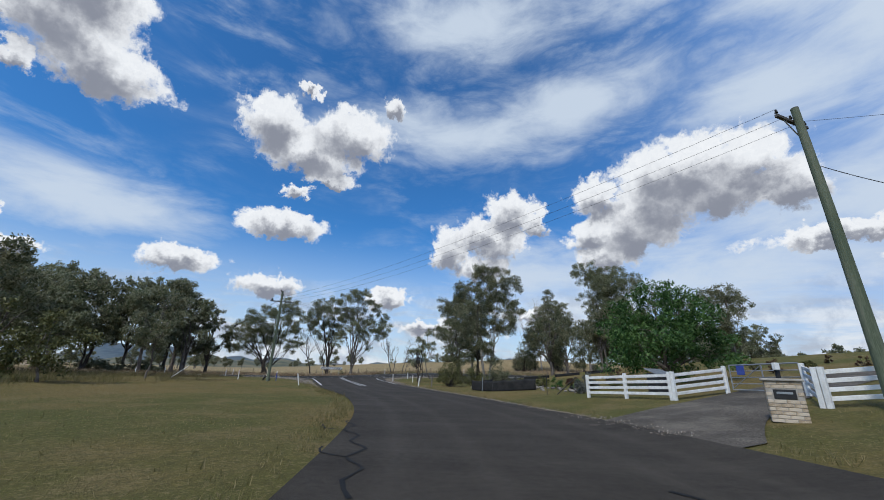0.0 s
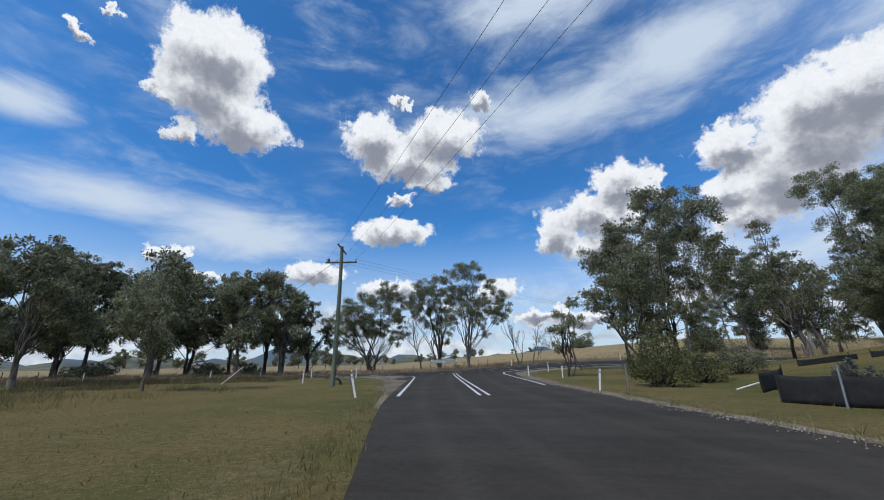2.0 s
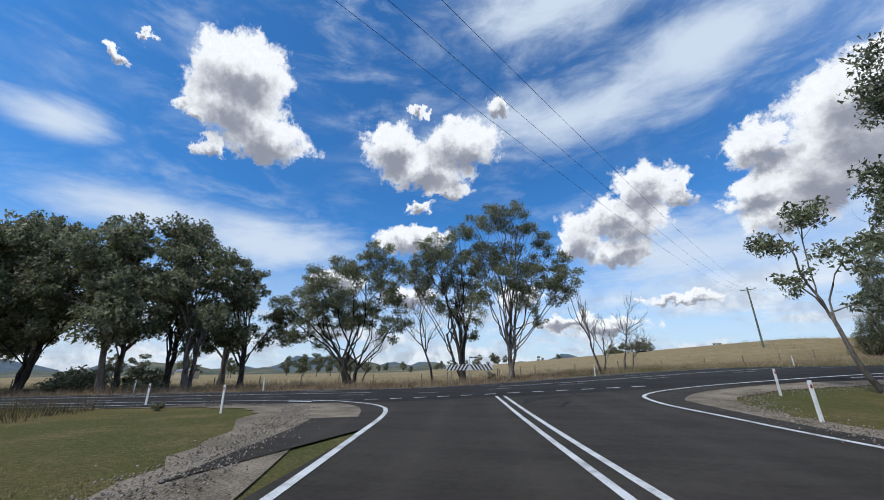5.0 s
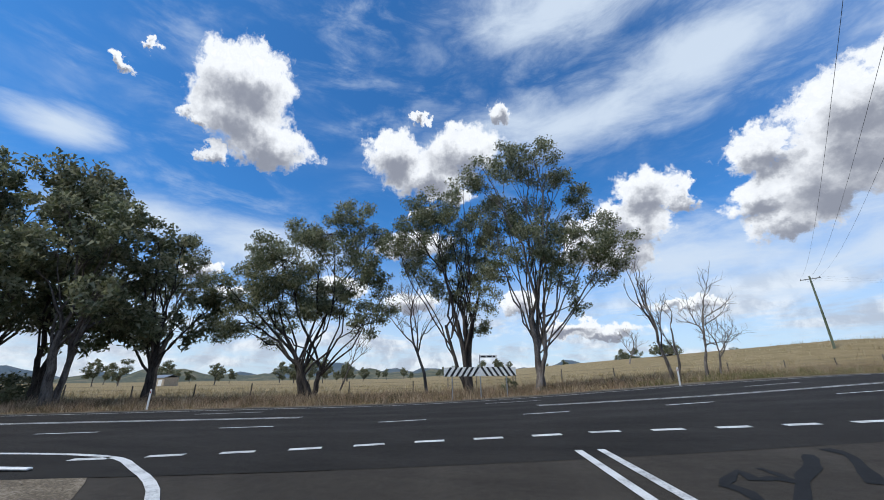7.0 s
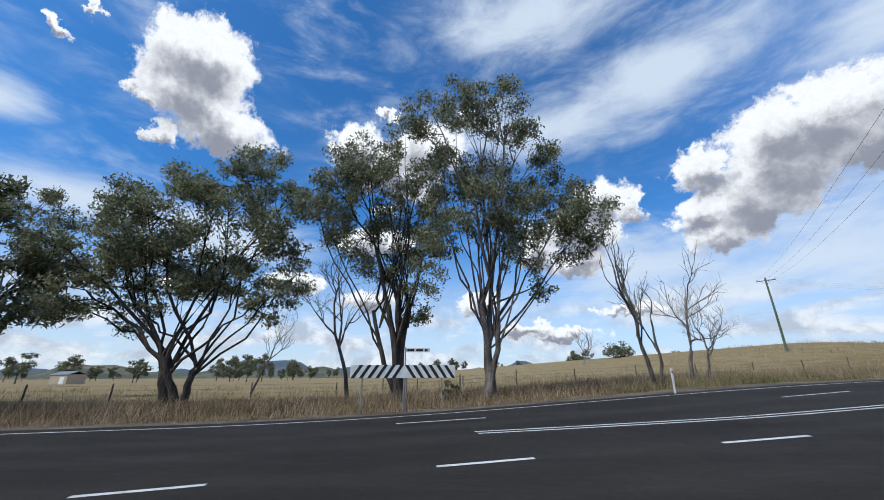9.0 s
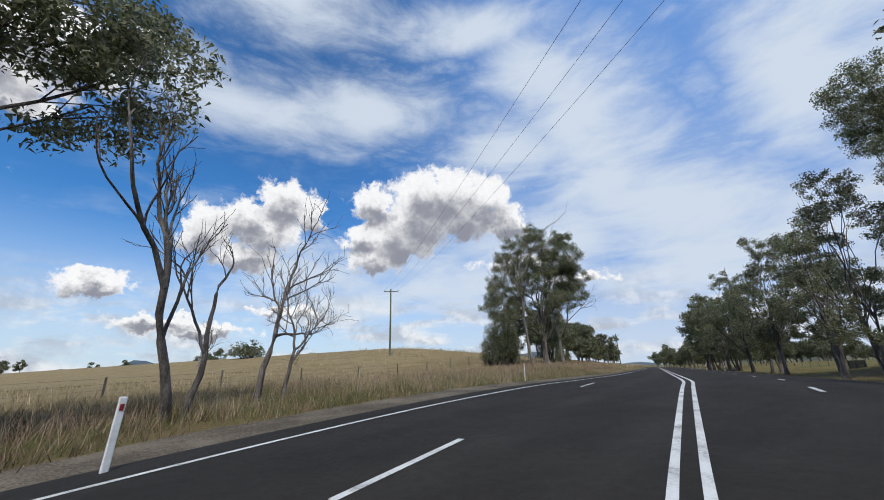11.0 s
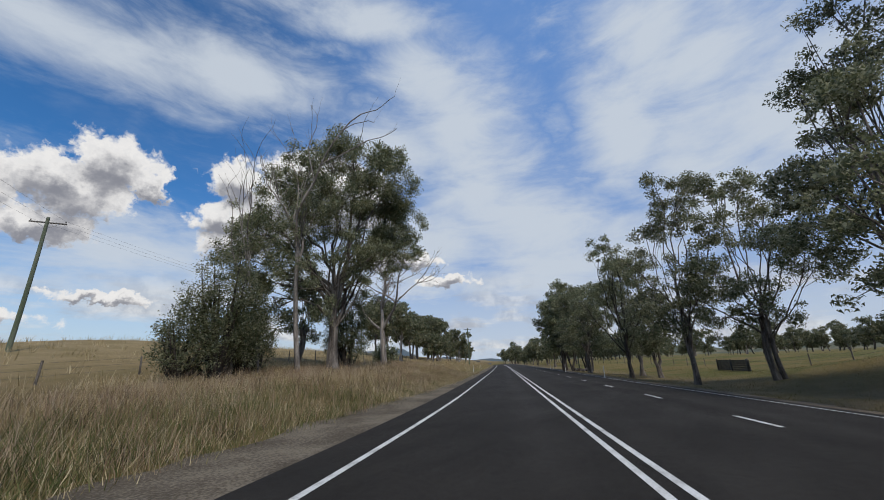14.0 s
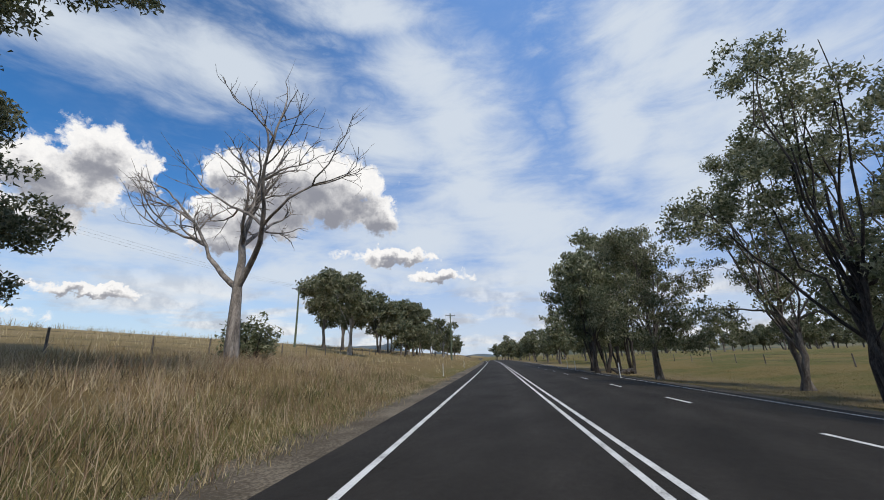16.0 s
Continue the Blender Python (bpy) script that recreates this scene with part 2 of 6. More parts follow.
def ground_material():
    """Mown verge, dry paddock and bare earth, by place."""
    m = bpy.data.materials.new("grassland")
    m.use_nodes = True
    nt = m.node_tree
    N, L = nt.nodes.new, nt.links.new
    b = nt.nodes["Principled BSDF"]
    b.inputs["Roughness"].default_value = 0.95
    b.inputs["Specular IOR Level"].default_value = 0.1
    pos = N("ShaderNodeNewGeometry").outputs["Position"]

    def noise_tex(sc, detail, rough=0.6):
        n = N("ShaderNodeTexNoise")
        L(pos, n.inputs["Vector"])
        n.inputs["Scale"].default_value, n.inputs["Detail"].default_value, n.inputs["Roughness"].default_value = sc, detail, rough
        return n.outputs[0]

    def rng(v, lo, hi, a=0.0, c=1.0):
        r = N("ShaderNodeMapRange")
        r.interpolation_type = "SMOOTHSTEP"
        L(v, r.inputs[0])
        for i, x in enumerate((lo, hi, a, c)):
            r.inputs[i + 1].default_value = x
        return r.outputs[0]

    def mixc(f, a, c):
        x = N("ShaderNodeMix")
        x.data_type = "RGBA"
        L(f, x.inputs[0])
        for i, v in ((6, a), (7, c)):
            if isinstance(v, tuple):
                x.inputs[i].default_value = (*v, 1)
            else:
                L(v, x.inputs[i])
        return x.outputs[2]
    big, mid, fine, blade = noise_tex(0.07, 4.0), noise_tex(0.45, 5.0), noise_tex(5.0, 5.0), noise_tex(38.0, 4.0)
    verge = mixc(rng(big, 0.42, 0.60), (0.104, 0.114, 0.028), (0.235, 0.162, 0.060))
    verge = mixc(rng(mid, 0.45, 0.72), verge, (0.235, 0.175, 0.075))
    verge = mixc(rng(fine, 0.38, 0.66, 0.0, 0.6), verge, (0.095, 0.088, 0.030))
    dry = mixc(rng(mid, 0.35, 0.65), (0.285, 0.195, 0.095), (0.195, 0.135, 0.062))
    dry = mixc(rng(big, 0.45, 0.65, 0.0, 0.6), dry, (0.170, 0.140, 0.060))
    dry = mixc(rng(fine, 0.40, 0.72, 0.0, 0.4), dry, (0.110, 0.075, 0.032))
    speck = noise_tex(14.0, 5.0, 0.7)
    straw = mixc(rng(mid, 0.32, 0.68), (0.400, 0.300, 0.165), (0.300, 0.225, 0.110))
    dot = N("ShaderNodeVectorMath")
    dot.operation = "DOT_PRODUCT"
    L(pos, dot.inputs[0])
    dot.inputs[1].default_value = (-0.421, 0.907, 0)
    c = mixc(rng(dot.outputs["Value"], 86.0, 92.0), verge, dry)
    c = mixc(rng(dot.outputs["Value"], 96.0, 118.0, 0.0, 0.85), c, straw)
    along = N("ShaderNodeVectorMath")
    along.operation = "DOT_PRODUCT"
    L(pos, along.inputs[0])
    along.inputs[1].default_value = (0.907, 0.421, 0)
    belt = N("ShaderNodeMath")
    belt.operation = "MULTIPLY"
    L(rng(along.outputs["Value"], 30.0, 42.0), belt.inputs[0])
    L(rng(dot.outputs["Value"], 63.0, 69.0), belt.inputs[1])
    litter = mixc(rng(mid, 0.40, 0.62), (0.260, 0.190, 0.112), (0.175, 0.138, 0.070))
    under = N("ShaderNodeMath")
    under.operation = "MULTIPLY"
    L(belt.outputs[0], under.inputs[0])
    L(rng(dot.outputs["Value"], 80.0, 76.0, 0.0, 0.85), under.inputs[1])
    c = mixc(under.outputs[0], c, litter)
    c = mixc(rng(blade, 0.30, 0.72, 0.0, 0.55), c, (0.060, 0.048, 0.020))
    c = mixc(rng(speck, 0.50, 0.68, 0.0, 0.55), c, (0.300, 0.225, 0.110))
    L(c, b.inputs["Base Color"])
    bp = N("ShaderNodeBump")
    bp.inputs["Strength"].default_value, bp.inputs["Distance"].default_value = 0.8, 0.08
    mul = N("ShaderNodeMath")
    mul.operation = "ADD"
    L(fine, mul.inputs[0])
    L(blade, mul.inputs[1])
    L(mul.outputs[0], bp.inputs["Height"])
    L(bp.outputs[0], b.inputs["Normal"])
    return m


M_GROUND = ground_material()


def road_material(name, dark, light, paths):
    """Sprayed seal: stone grain, blotches drawn out along the road and polished wheel paths; paths are places across the sheet, 0 to 1."""
    m = bpy.data.materials.new(name)
    m.use_nodes = True
    nt = m.node_tree
    N, L = nt.nodes.new, nt.links.new
    b = nt.nodes["Principled BSDF"]
    b.inputs["Specular IOR Level"].default_value = 0.18
    pos = N("ShaderNodeNewGeometry").outputs["Position"]
    at = N("ShaderNodeAttribute")
    at.attribute_name = "across"

    def calc(op, a, c, clamp=False):
        x = N("ShaderNodeMath")
        x.operation, x.use_clamp = op, clamp
        for i, v in enumerate((a, c)):
            if isinstance(v, (int, float)):
                x.inputs[i].default_value = v
            else:
                L(v, x.inputs[i])
        return x.outputs[0]

    def noise_tex(sc, detail, src=pos, rough=0.62):
        n = N("ShaderNodeTexNoise")
        L(src, n.inputs["Vector"])
        n.inputs["Scale"].default_value, n.inputs["Detail"].default_value, n.inputs["Roughness"].default_value = sc, detail, rough
        return n.outputs[0]
    turn = N("ShaderNodeMapping")
    turn.inputs["Rotation"].default_value = (0, 0, -0.435)
    turn.inputs["Scale"].default_value = (0.25, 1.6, 1)
    L(pos, turn.inputs["Vector"])
    blotch, drawn, grain, stone = noise_tex(0.45, 5.0), noise_tex(0.7, 5.0, turn.outputs[0]), noise_tex(9.0, 5.0), noise_tex(70.0, 3.0)
    val = calc("ADD", calc("MULTIPLY", calc("SUBTRACT", blotch, 0.5), 0.9), calc("MULTIPLY", calc("SUBTRACT", drawn, 0.5), 0.8))
    val = calc("ADD", val, calc("MULTIPLY", calc("SUBTRACT", grain, 0.5), 0.75))
    val = calc("ADD", val, calc("MULTIPLY", calc("SUBTRACT", stone, 0.5), 0.9))
    for c in paths:
        d = calc("MULTIPLY", calc("ABSOLUTE", calc("SUBTRACT", at.outputs["Fac"], c), 0), 22.0)
        val = calc("ADD", val, calc("MULTIPLY", calc("SUBTRACT", 1.0, d, True), 0.22))
    f = calc("ADD", val, 0.45, True)
    mx = N("ShaderNodeMix")
    mx.data_type = "RGBA"
    L(f, mx.inputs[0])
    mx.inputs[6].default_value, mx.inputs[7].default_value = (*dark, 1), (*light, 1)
    L(mx.outputs[2], b.inputs["Base Color"])
    L(calc("SUBTRACT", 0.95, calc("MULTIPLY", f, 0.2)), b.inputs["Roughness"])
    bp = N("ShaderNodeBump")
    bp.inputs["Strength"].default_value, bp.inputs["Distance"].default_value = 0.6, 0.012
    L(calc("ADD", grain, stone), bp.inputs["Height"])
    L(bp.outputs[0], b.inputs["Normal"])
    return m


M_ASPHALT = road_material("side road seal", (0.024, 0.0198, 0.0150), (0.061, 0.050, 0.0375), (0.16, 0.34, 0.66, 0.84))
M_ASPHALT_DARK = road_material("main road seal", (0.0125, 0.0108, 0.0088), (0.034, 0.0288, 0.0230), (0.27, 0.40, 0.56, 0.68))
M_PATCH = road_material("flat black patch", (0.012, 0.012, 0.012), (0.034, 0.031, 0.028), ())
M_TAR = mat("tar", ((0.006, 0.006, 0.006), (0.011, 0.011, 0.011)), 0.9, 3, 40, 0.2)
M_GRAVEL = mat("gravel", ((0.1144, 0.0880, 0.0572), (0.2112, 0.1672, 0.1144), (0.2904, 0.2376, 0.1760)), 0.95, 0.8, 26.0, 0.8, 0.03, coord="World", fine_mix=0.6)
M_DIRT = mat("brown shoulder dirt", ((0.070, 0.054, 0.036), (0.120, 0.094, 0.064), (0.190, 0.155, 0.110)), 0.95, 0.7, 22.0, 0.8, 0.03, coord="World", fine_mix=0.6)
M_DRIVE = mat("dark drive gravel", ((0.050, 0.042, 0.033), (0.088, 0.073, 0.056), (0.150, 0.126, 0.098)), 0.95, 0.8, 26.0, 0.7, 0.02, coord="World", fine_mix=0.6)
M_LINE = mat("road paint", ((0.27, 0.26, 0.245), (0.52, 0.51, 0.48), (0.64, 0.63, 0.60)), 0.7, 2.2, 30.0, 0.2, 0.004, coord="World", spread=(0.28, 0.6))
M_WHITE = mat("white paint", ((0.60, 0.59, 0.56), (0.78, 0.78, 0.76)), 0.55, 3.0, 30.0, 0.1)
M_RED = mat("red reflector", ((0.20, 0.02, 0.02), (0.30, 0.03, 0.03)), 0.3, 6, 60, 0.0)
M_BLACKP = mat("black paint", ((0.015, 0.015, 0.016), (0.03, 0.03, 0.03)), 0.6, 4, 40, 0.1)
M_TIMBER = mat("treated pole timber", ((0.075, 0.095, 0.060), (0.115, 0.135, 0.090), (0.16, 0.165, 0.12)), 0.85, 1.2, 20.0, 0.5, 0.01, stretch=(3, 3, 0.25))
M_ARM = mat("weathered crossarm", ((0.06, 0.055, 0.05), (0.12, 0.11, 0.10)), 0.85, 3, 30, 0.3)
M_STEEL = mat("galvanised steel", ((0.28, 0.29, 0.30), (0.42, 0.43, 0.44)), 0.45, 5, 40, 0.1, metal=0.7)
M_WIRE = mat("wire", ((0.03, 0.03, 0.03), (0.05, 0.05, 0.05)), 0.6, 5, 40, 0.0)
M_RUBBER = mat("tyre rubber", ((0.012, 0.012, 0.012), (0.03, 0.03, 0.03)), 0.8, 5, 40, 0.3)
M_CLOTH = mat("shade cloth", ((0.012, 0.012, 0.013), (0.028, 0.027, 0.026)), 0.9, 2, 60, 0.4)
M_BRICK = mat("sandy brick", ((0.30, 0.23, 0.15), (0.45, 0.36, 0.26), (0.52, 0.44, 0.34)), 0.9, 6, 60, 0.5, 0.005, per_object=0.35)
M_MORTAR = mat("mortar", ((0.30, 0.27, 0.23), (0.40, 0.37, 0.33)), 0.95, 8, 60, 0.4)
M_BARK = mat("grey bark", ((0.055, 0.045, 0.038), (0.13, 0.11, 0.095), (0.23, 0.20, 0.175)), 0.95, 1.6, 14.0, 0.7, 0.03, stretch=(2.5, 2.5, 0.5))
M_BARK_PALE = mat("pale smooth bark", ((0.12, 0.10, 0.085), (0.30, 0.27, 0.235), (0.44, 0.41, 0.37)), 0.9, 1.2, 12.0, 0.5, 0.02, stretch=(2.0, 2.0, 0.45))
M_BARK_DARK = mat("dark furrowed bark", ((0.022, 0.018, 0.016), (0.055, 0.045, 0.038), (0.095, 0.080, 0.066)), 0.95, 2.0, 16.0, 0.8, 0.03, stretch=(2.5, 2.5, 0.5))
M_DEAD = mat("bleached dead wood", ((0.10, 0.085, 0.075), (0.22, 0.19, 0.165), (0.34, 0.30, 0.27)), 0.9, 1.8, 16.0, 0.5, 0.02, stretch=(2, 2, 0.4))
M_LEAF = mat("gum leaves", ((0.111, 0.125, 0.062), (0.211, 0.222, 0.119), (0.335, 0.331, 0.211)), 0.55, 0.35, 6.0, 0.0, per_island=0.55, translucent=0.45, spec=0.32)
M_LEAF_DARK = mat("dark gum leaves", ((0.088, 0.099, 0.049), (0.170, 0.178, 0.096), (0.281, 0.271, 0.171)), 0.6, 0.35, 6.0, 0.0, per_island=0.55, translucent=0.45, spec=0.32)
M_LEAF_GREEN = mat("fresh green leaves", ((0.0254, 0.0663, 0.0155), (0.0575, 0.1260, 0.0287), (0.1083, 0.1923, 0.0530)), 0.55, 0.5, 6.0, 0.0, per_island=0.5, translucent=0.25)
M_LEAF_OLIVE = mat("olive shrub leaves", ((0.0540, 0.0607, 0.0189), (0.1080, 0.1107, 0.0351), (0.1688, 0.1620, 0.0607)), 0.6, 0.5, 6.0, 0.0, per_island=0.5, translucent=0.2)
M_STRAW = mat("dry grass blades", ((0.215, 0.165, 0.075), (0.400, 0.310, 0.165), (0.560, 0.455, 0.285)), 0.8, 0.15, 3.0, 0.0, per_island=0.5, coord="World", translucent=0.25)
M_BLADE = mat("green grass blades", ((0.118, 0.105, 0.034), (0.178, 0.148, 0.058), (0.265, 0.208, 0.098)), 0.8, 0.12, 3.0, 0.0, per_island=0.5, coord="World", translucent=0.25)
M_SEED = mat("seeding grass heads", ((0.230, 0.150, 0.092), (0.360, 0.255, 0.165), (0.480, 0.370, 0.250)), 0.8, 0.3, 3.0, 0.0, per_island=0.5, coord="World", translucent=0.25)
M_WEED = mat("dead weeds", ((0.050, 0.040, 0.020), (0.105, 0.078, 0.042), (0.150, 0.115, 0.060)), 0.85, 0.4, 3.0, 0.0, per_island=0.5, coord="World", translucent=0.2)
# far ranges: the blue of distance haze is mixed into the base colour
M_HILL_HAZY = mat("haze-tinted wooded hills", ((0.060, 0.085, 0.105), (0.085, 0.110, 0.125), (0.120, 0.135, 0.130)), 1.0, 0.004, 0.03, 0.0, coord="World")
M_HILL_NEAR = mat("low wooded rises", ((0.055, 0.065, 0.045), (0.100, 0.100, 0.062), (0.180, 0.150, 0.090)), 1.0, 0.008, 0.06, 0.0, coord="World")
M_ROCK = mat("pale garden stone", ((0.10, 0.088, 0.075), (0.18, 0.16, 0.14), (0.27, 0.245, 0.215)), 0.9, 3.0, 30.0, 0.6, 0.02, per_object=0.3)
M_LEAF_GREY = mat("grey-green garden leaves", ((0.070, 0.075, 0.065), (0.120, 0.125, 0.105), (0.170, 0.172, 0.150)), 0.6, 0.6, 6.0, 0.0, per_island=0.5, translucent=0.25)
M_LEAF_RED = mat("reddish new leaves", ((0.080, 0.040, 0.028), (0.130, 0.065, 0.040), (0.120, 0.110, 0.050)), 0.6, 0.6, 6.0, 0.0, per_island=0.6, translucent=0.25)
M_GREENBLADE = mat("greenish roadside grass", ((0.085, 0.100, 0.030), (0.140, 0.145, 0.050), (0.230, 0.205, 0.090)), 0.8, 0.2, 3.0, 0.0, per_island=0.5, coord="World", translucent=0.28)

# ---------------------------------------------------------------- land and roads
UX, UY = 0.907, 0.421            # along the main road, eastward
rng = np.random.default_rng(7)


def S(a, b, x):
    t = np.clip((np.asarray(x, float) - a) / (b - a), 0, 1)
    return t * t * (3 - 2 * t)


def land(x, y):
    """Height of the road formation and the land round it."""
    x, y = np.asarray(x, float), np.asarray(y, float)
    s, o = UX * x + UY * y, -UY * x + UX * y
    base = 1.3 * S(12, 46, s) * S(64, 80, o)
    bank = (1.1 * S(87.8, 93.5, o) + 4.5 * S(91, 132, o)) * S(46, 96, s)
    east = 6.5 * np.tanh(np.maximum(0, x - 5.2) * 0.115 / 6.5) * S(72, 56, o) * (1 - 0.9 * S(62, 100, s))
    paddock = (0.25 * S(76, 66, o) + 1.2 * S(68, 20, o)) * S(45, 80, s)
    west = 0.5 * S(-14, -40, x) * S(70, 45, o)
    far = 0.9 * np.sin(x * 0.012 + 1.0) * np.sin(y * 0.010) * S(120, 400, np.hypot(x, y - 80))
    return base + bank + east + paddock + west + far


def np_mesh(name, V, F, smooth=False):
    V, F = np.asarray(V, np.float32), np.asarray(F, np.int32)
    me = bpy.data.meshes.new(name)
    me.vertices.add(len(V))
    me.vertices.foreach_set("co", V.ravel())
    me.loops.add(F.size)
    me.loops.foreach_set("vertex_index", F.ravel())
    me.polygons.add(len(F))
    me.polygons.foreach_set("loop_start", np.arange(0, F.size, F.shape[1], dtype=np.int32))
    if smooth:
        me.polygons.foreach_set("use_smooth", np.ones(len(F), bool))
    me.update(calc_edges=True)
    return me


def ob_np(name, V, F, material, parent=None, smooth=False, label=""):
    me = np_mesh(name, V, F, smooth)
    me.materials.append(material)
    ob = new(name, me)
    if parent:
        ob.parent = parent
    if label:
        ob["label"] = label
    return ob


def part(name, bm, material, parent, label="", smooth=False):
    me = bpy.data.meshes.new(name)
    bm.normal_update()
    bm.to_mesh(me)
    bm.free()
    me.materials.append(material)
    if smooth:
        me.polygons.foreach_set("use_smooth", np.ones(len(me.polygons), bool))
    ob = new(name, me)
    if parent:
        ob.parent = parent
    if label:
        ob["label"] = label
    return ob


def box(bm, c, size, rot=None, bevel=0.0):
    m = Matrix.Translation(c) @ (rot or Matrix.Identity(4)) @ Matrix.Diagonal((*size, 1))
    r = bmesh.ops.create_cube(bm, size=1.0, matrix=m)
    if bevel:
        es = list({e for v in r["verts"] for e in v.link_edges})
        bmesh.ops.bevel(bm, geom=es, offset=bevel, segments=1, affect="EDGES")
    return bm


def cyl(bm, a, b, r0, r1=None, sides=10):
    a, b = Vector(a), Vector(b)
    q = (b - a).to_track_quat("Z", "Y").to_matrix().to_4x4()
    m = Matrix.Translation((a + b) / 2) @ q
    bmesh.ops.create_cone(bm, cap_ends=True, segments=sides, radius1=r0, radius2=r1 if r1 is not None else r0, depth=(b - a).length, matrix=m)
    return bm


def spline(pts, stepm=0.8):
    """A smooth line through the points, sampled evenly."""
    P = np.array(pts, float)
    out = []
    for i in range(len(P) - 1):
        p0, p1, p2, p3 = P[max(i - 1, 0)], P[i], P[i + 1], P[min(i + 2, len(P) - 1)]
        k = max(2, int(np.linalg.norm(p2 - p1) / stepm))
        t = np.linspace(0, 1, k, endpoint=False)[:, None]
        out.append(0.5 * (2 * p1 + (p2 - p0) * t + (2 * p0 - 5 * p1 + 4 * p2 - p3) * t ** 2 + (3 * p1 - p0 - 3 * p2 + p3) * t ** 3))
    out.append(P[-1:])
    return np.concatenate(out)


def normals2(P):
    d = np.gradient(P, axis=0)
    d /= np.linalg.norm(d, axis=1)[:, None]
    return np.stack([-d[:, 1], d[:, 0]], 1)


def ribbon(name, L, R, lift, material, cols=8, parent=None):
    """A sheet laid on the land between two lines with the same number of points."""
    f = np.linspace(0, 1, cols + 1)
    XY = L[:, None, :] * (1 - f)[None, :, None] + R[:, None, :] * f[None, :, None]
    x, y = XY[..., 0].ravel(), XY[..., 1].ravel()
    V = np.stack([x, y, land(x, y) + lift], 1)
    n, c = len(L), cols + 1
    i = (np.arange(n - 1)[:, None] * c + np.arange(cols)[None, :]).ravel()
    F = np.stack([i, i + c, i + c + 1, i + 1], 1)
    ob = ob_np(name, V, F, material, parent)
    ob.data.attributes.new("across", "FLOAT", "POINT").data.foreach_set("value", np.tile(f, n).astype(np.float32))
    return ob


def so(s, o):
    return UX * np.asarray(s, float) - UY * np.asarray(o, float), UY * np.asarray(s, float) + UX * np.asarray(o, float)


# ground: fine near the junction, out to the horizon
def build_ground():
    k = 120
    g = np.linspace(-1, 1, 2 * k + 1)
    w = 120 * g + 4300 * np.sign(g) * np.abs(g) ** 7
    X, Y = np.meshgrid(w + 5, w + 80, indexing="ij")
    x, y = X.ravel(), Y.ravel()
    V = np.stack([x, y, land(x, y) - 0.02], 1)
    n = 2 * k + 1
    i = (np.arange(n - 1)[:, None] * n + np.arange(n - 1)[None, :]).ravel()
    F = np.stack([i, i + n, i + n + 1, i + 1], 1)
    tagged(ob_np("ground", V, F, M_GROUND, smooth=True), "dry grassy paddocks and mown road verges", "ground", kind="structure")


build_ground()

EDGE_S = np.array((-700, -60, -20, 0, 12, 32, 45, 57, 68, 110, 700), float)
EDGE_O = np.array((84.5, 84.8, 86.2, 88.2, 89.6, 89.2, 87.0, 86.0, 85.5, 85.15, 85.15), float)


def far_edge(s):
    return np.interp(s, EDGE_S, EDGE_O)


def near_edge(s):
    return np.interp(s, (-700, 0, 12, 28, 38, 50, 64, 82, 700), (77.0, 77.0, 77.0, 76.0, 74.2, 73.6, 74.5, 75.4, 75.4))


def smooth1(v, k=15):
    return np.convolve(np.pad(v, k, mode="edge"), np.ones(2 * k + 1) / (2 * k + 1), "valid")


sm = np.concatenate([np.arange(-600, -40, 6.0), np.arange(-40, 130, 1.0), np.arange(130, 500, 4.0)])
fe, ne = smooth1(far_edge(sm), 5), smooth1(near_edge(sm), 3)
# the far stretch of the main road bends gently left
bend = 0.00030 * np.maximum(0, sm - 150) ** 2
Lm = np.stack(so(sm, fe + 0.9 + bend), 1)
Rm = np.stack(so(sm, ne - 0.9 + bend), 1)
main_road = tagged(ribbon("road", Lm, Rm, 0.030, M_ASPHALT_DARK, 14), "dark sealed main road with white markings", "road", kind="structure")
SIDE_C = spline(((3.4, -60), (3.2, -20), (3.0, 8), (2.7, 18), (1.7, 27), (-0.6, 35.5), (-3.6, 44), (-7.6, 56), (-10.9, 67), (-14.2, 78), (-16.2, 84)), 1.0)
sn = normals2(SIDE_C)
half_l = np.interp(SIDE_C[:, 1], (0, 35, 46, 60, 72, 84), (3.75, 3.75, 4.6, 5.0, 5.0, 5.0))
half_r = np.interp(SIDE_C[:, 1], (0, 40, 56, 66, 84), (3.9, 3.9, 4.4, 5.2, 6.0))
SL, SR = SIDE_C + sn * half_l[:, None], SIDE_C - sn * half_r[:, None]
side_road = tagged(ribbon("road", SL, SR, 0.026, M_ASPHALT, 10), "grey sealed side road with crumbling edges", "road", kind="structure")


def fan(name, corner, edge, lift, material):
    """The flared corner of the junction, between a point on the tarmac and its curved kerbless edge."""
    E = spline(edge, 0.6)
    C = np.repeat(np.array([corner], float), len(E), 0)
    return ribbon(name, C + (E - C) * 0.02, E, lift, material, 10)


tagged(fan("road", (-16.0, 78.5), ((-16.2, 62.0), (-18.6, 67.8), (-21.0, 71.5), (-25.0, 73.6), (-31.0, 72.2), (-40.0, 68.4)), 0.022, M_ASPHALT),
       "flared asphalt corner of the junction", "road", kind="structure")
tagged(fan("road", (-12.0, 79.0), ((-4.6, 60.0), (-6.0, 66.0), (-7.4, 72.0), (-7.2, 76.2), (-4.5, 79.4), (2.5, 83.0), (12.0, 87.2)), 0.018, M_ASPHALT),
       "flared asphalt corner of the junction", "road", kind="structure")


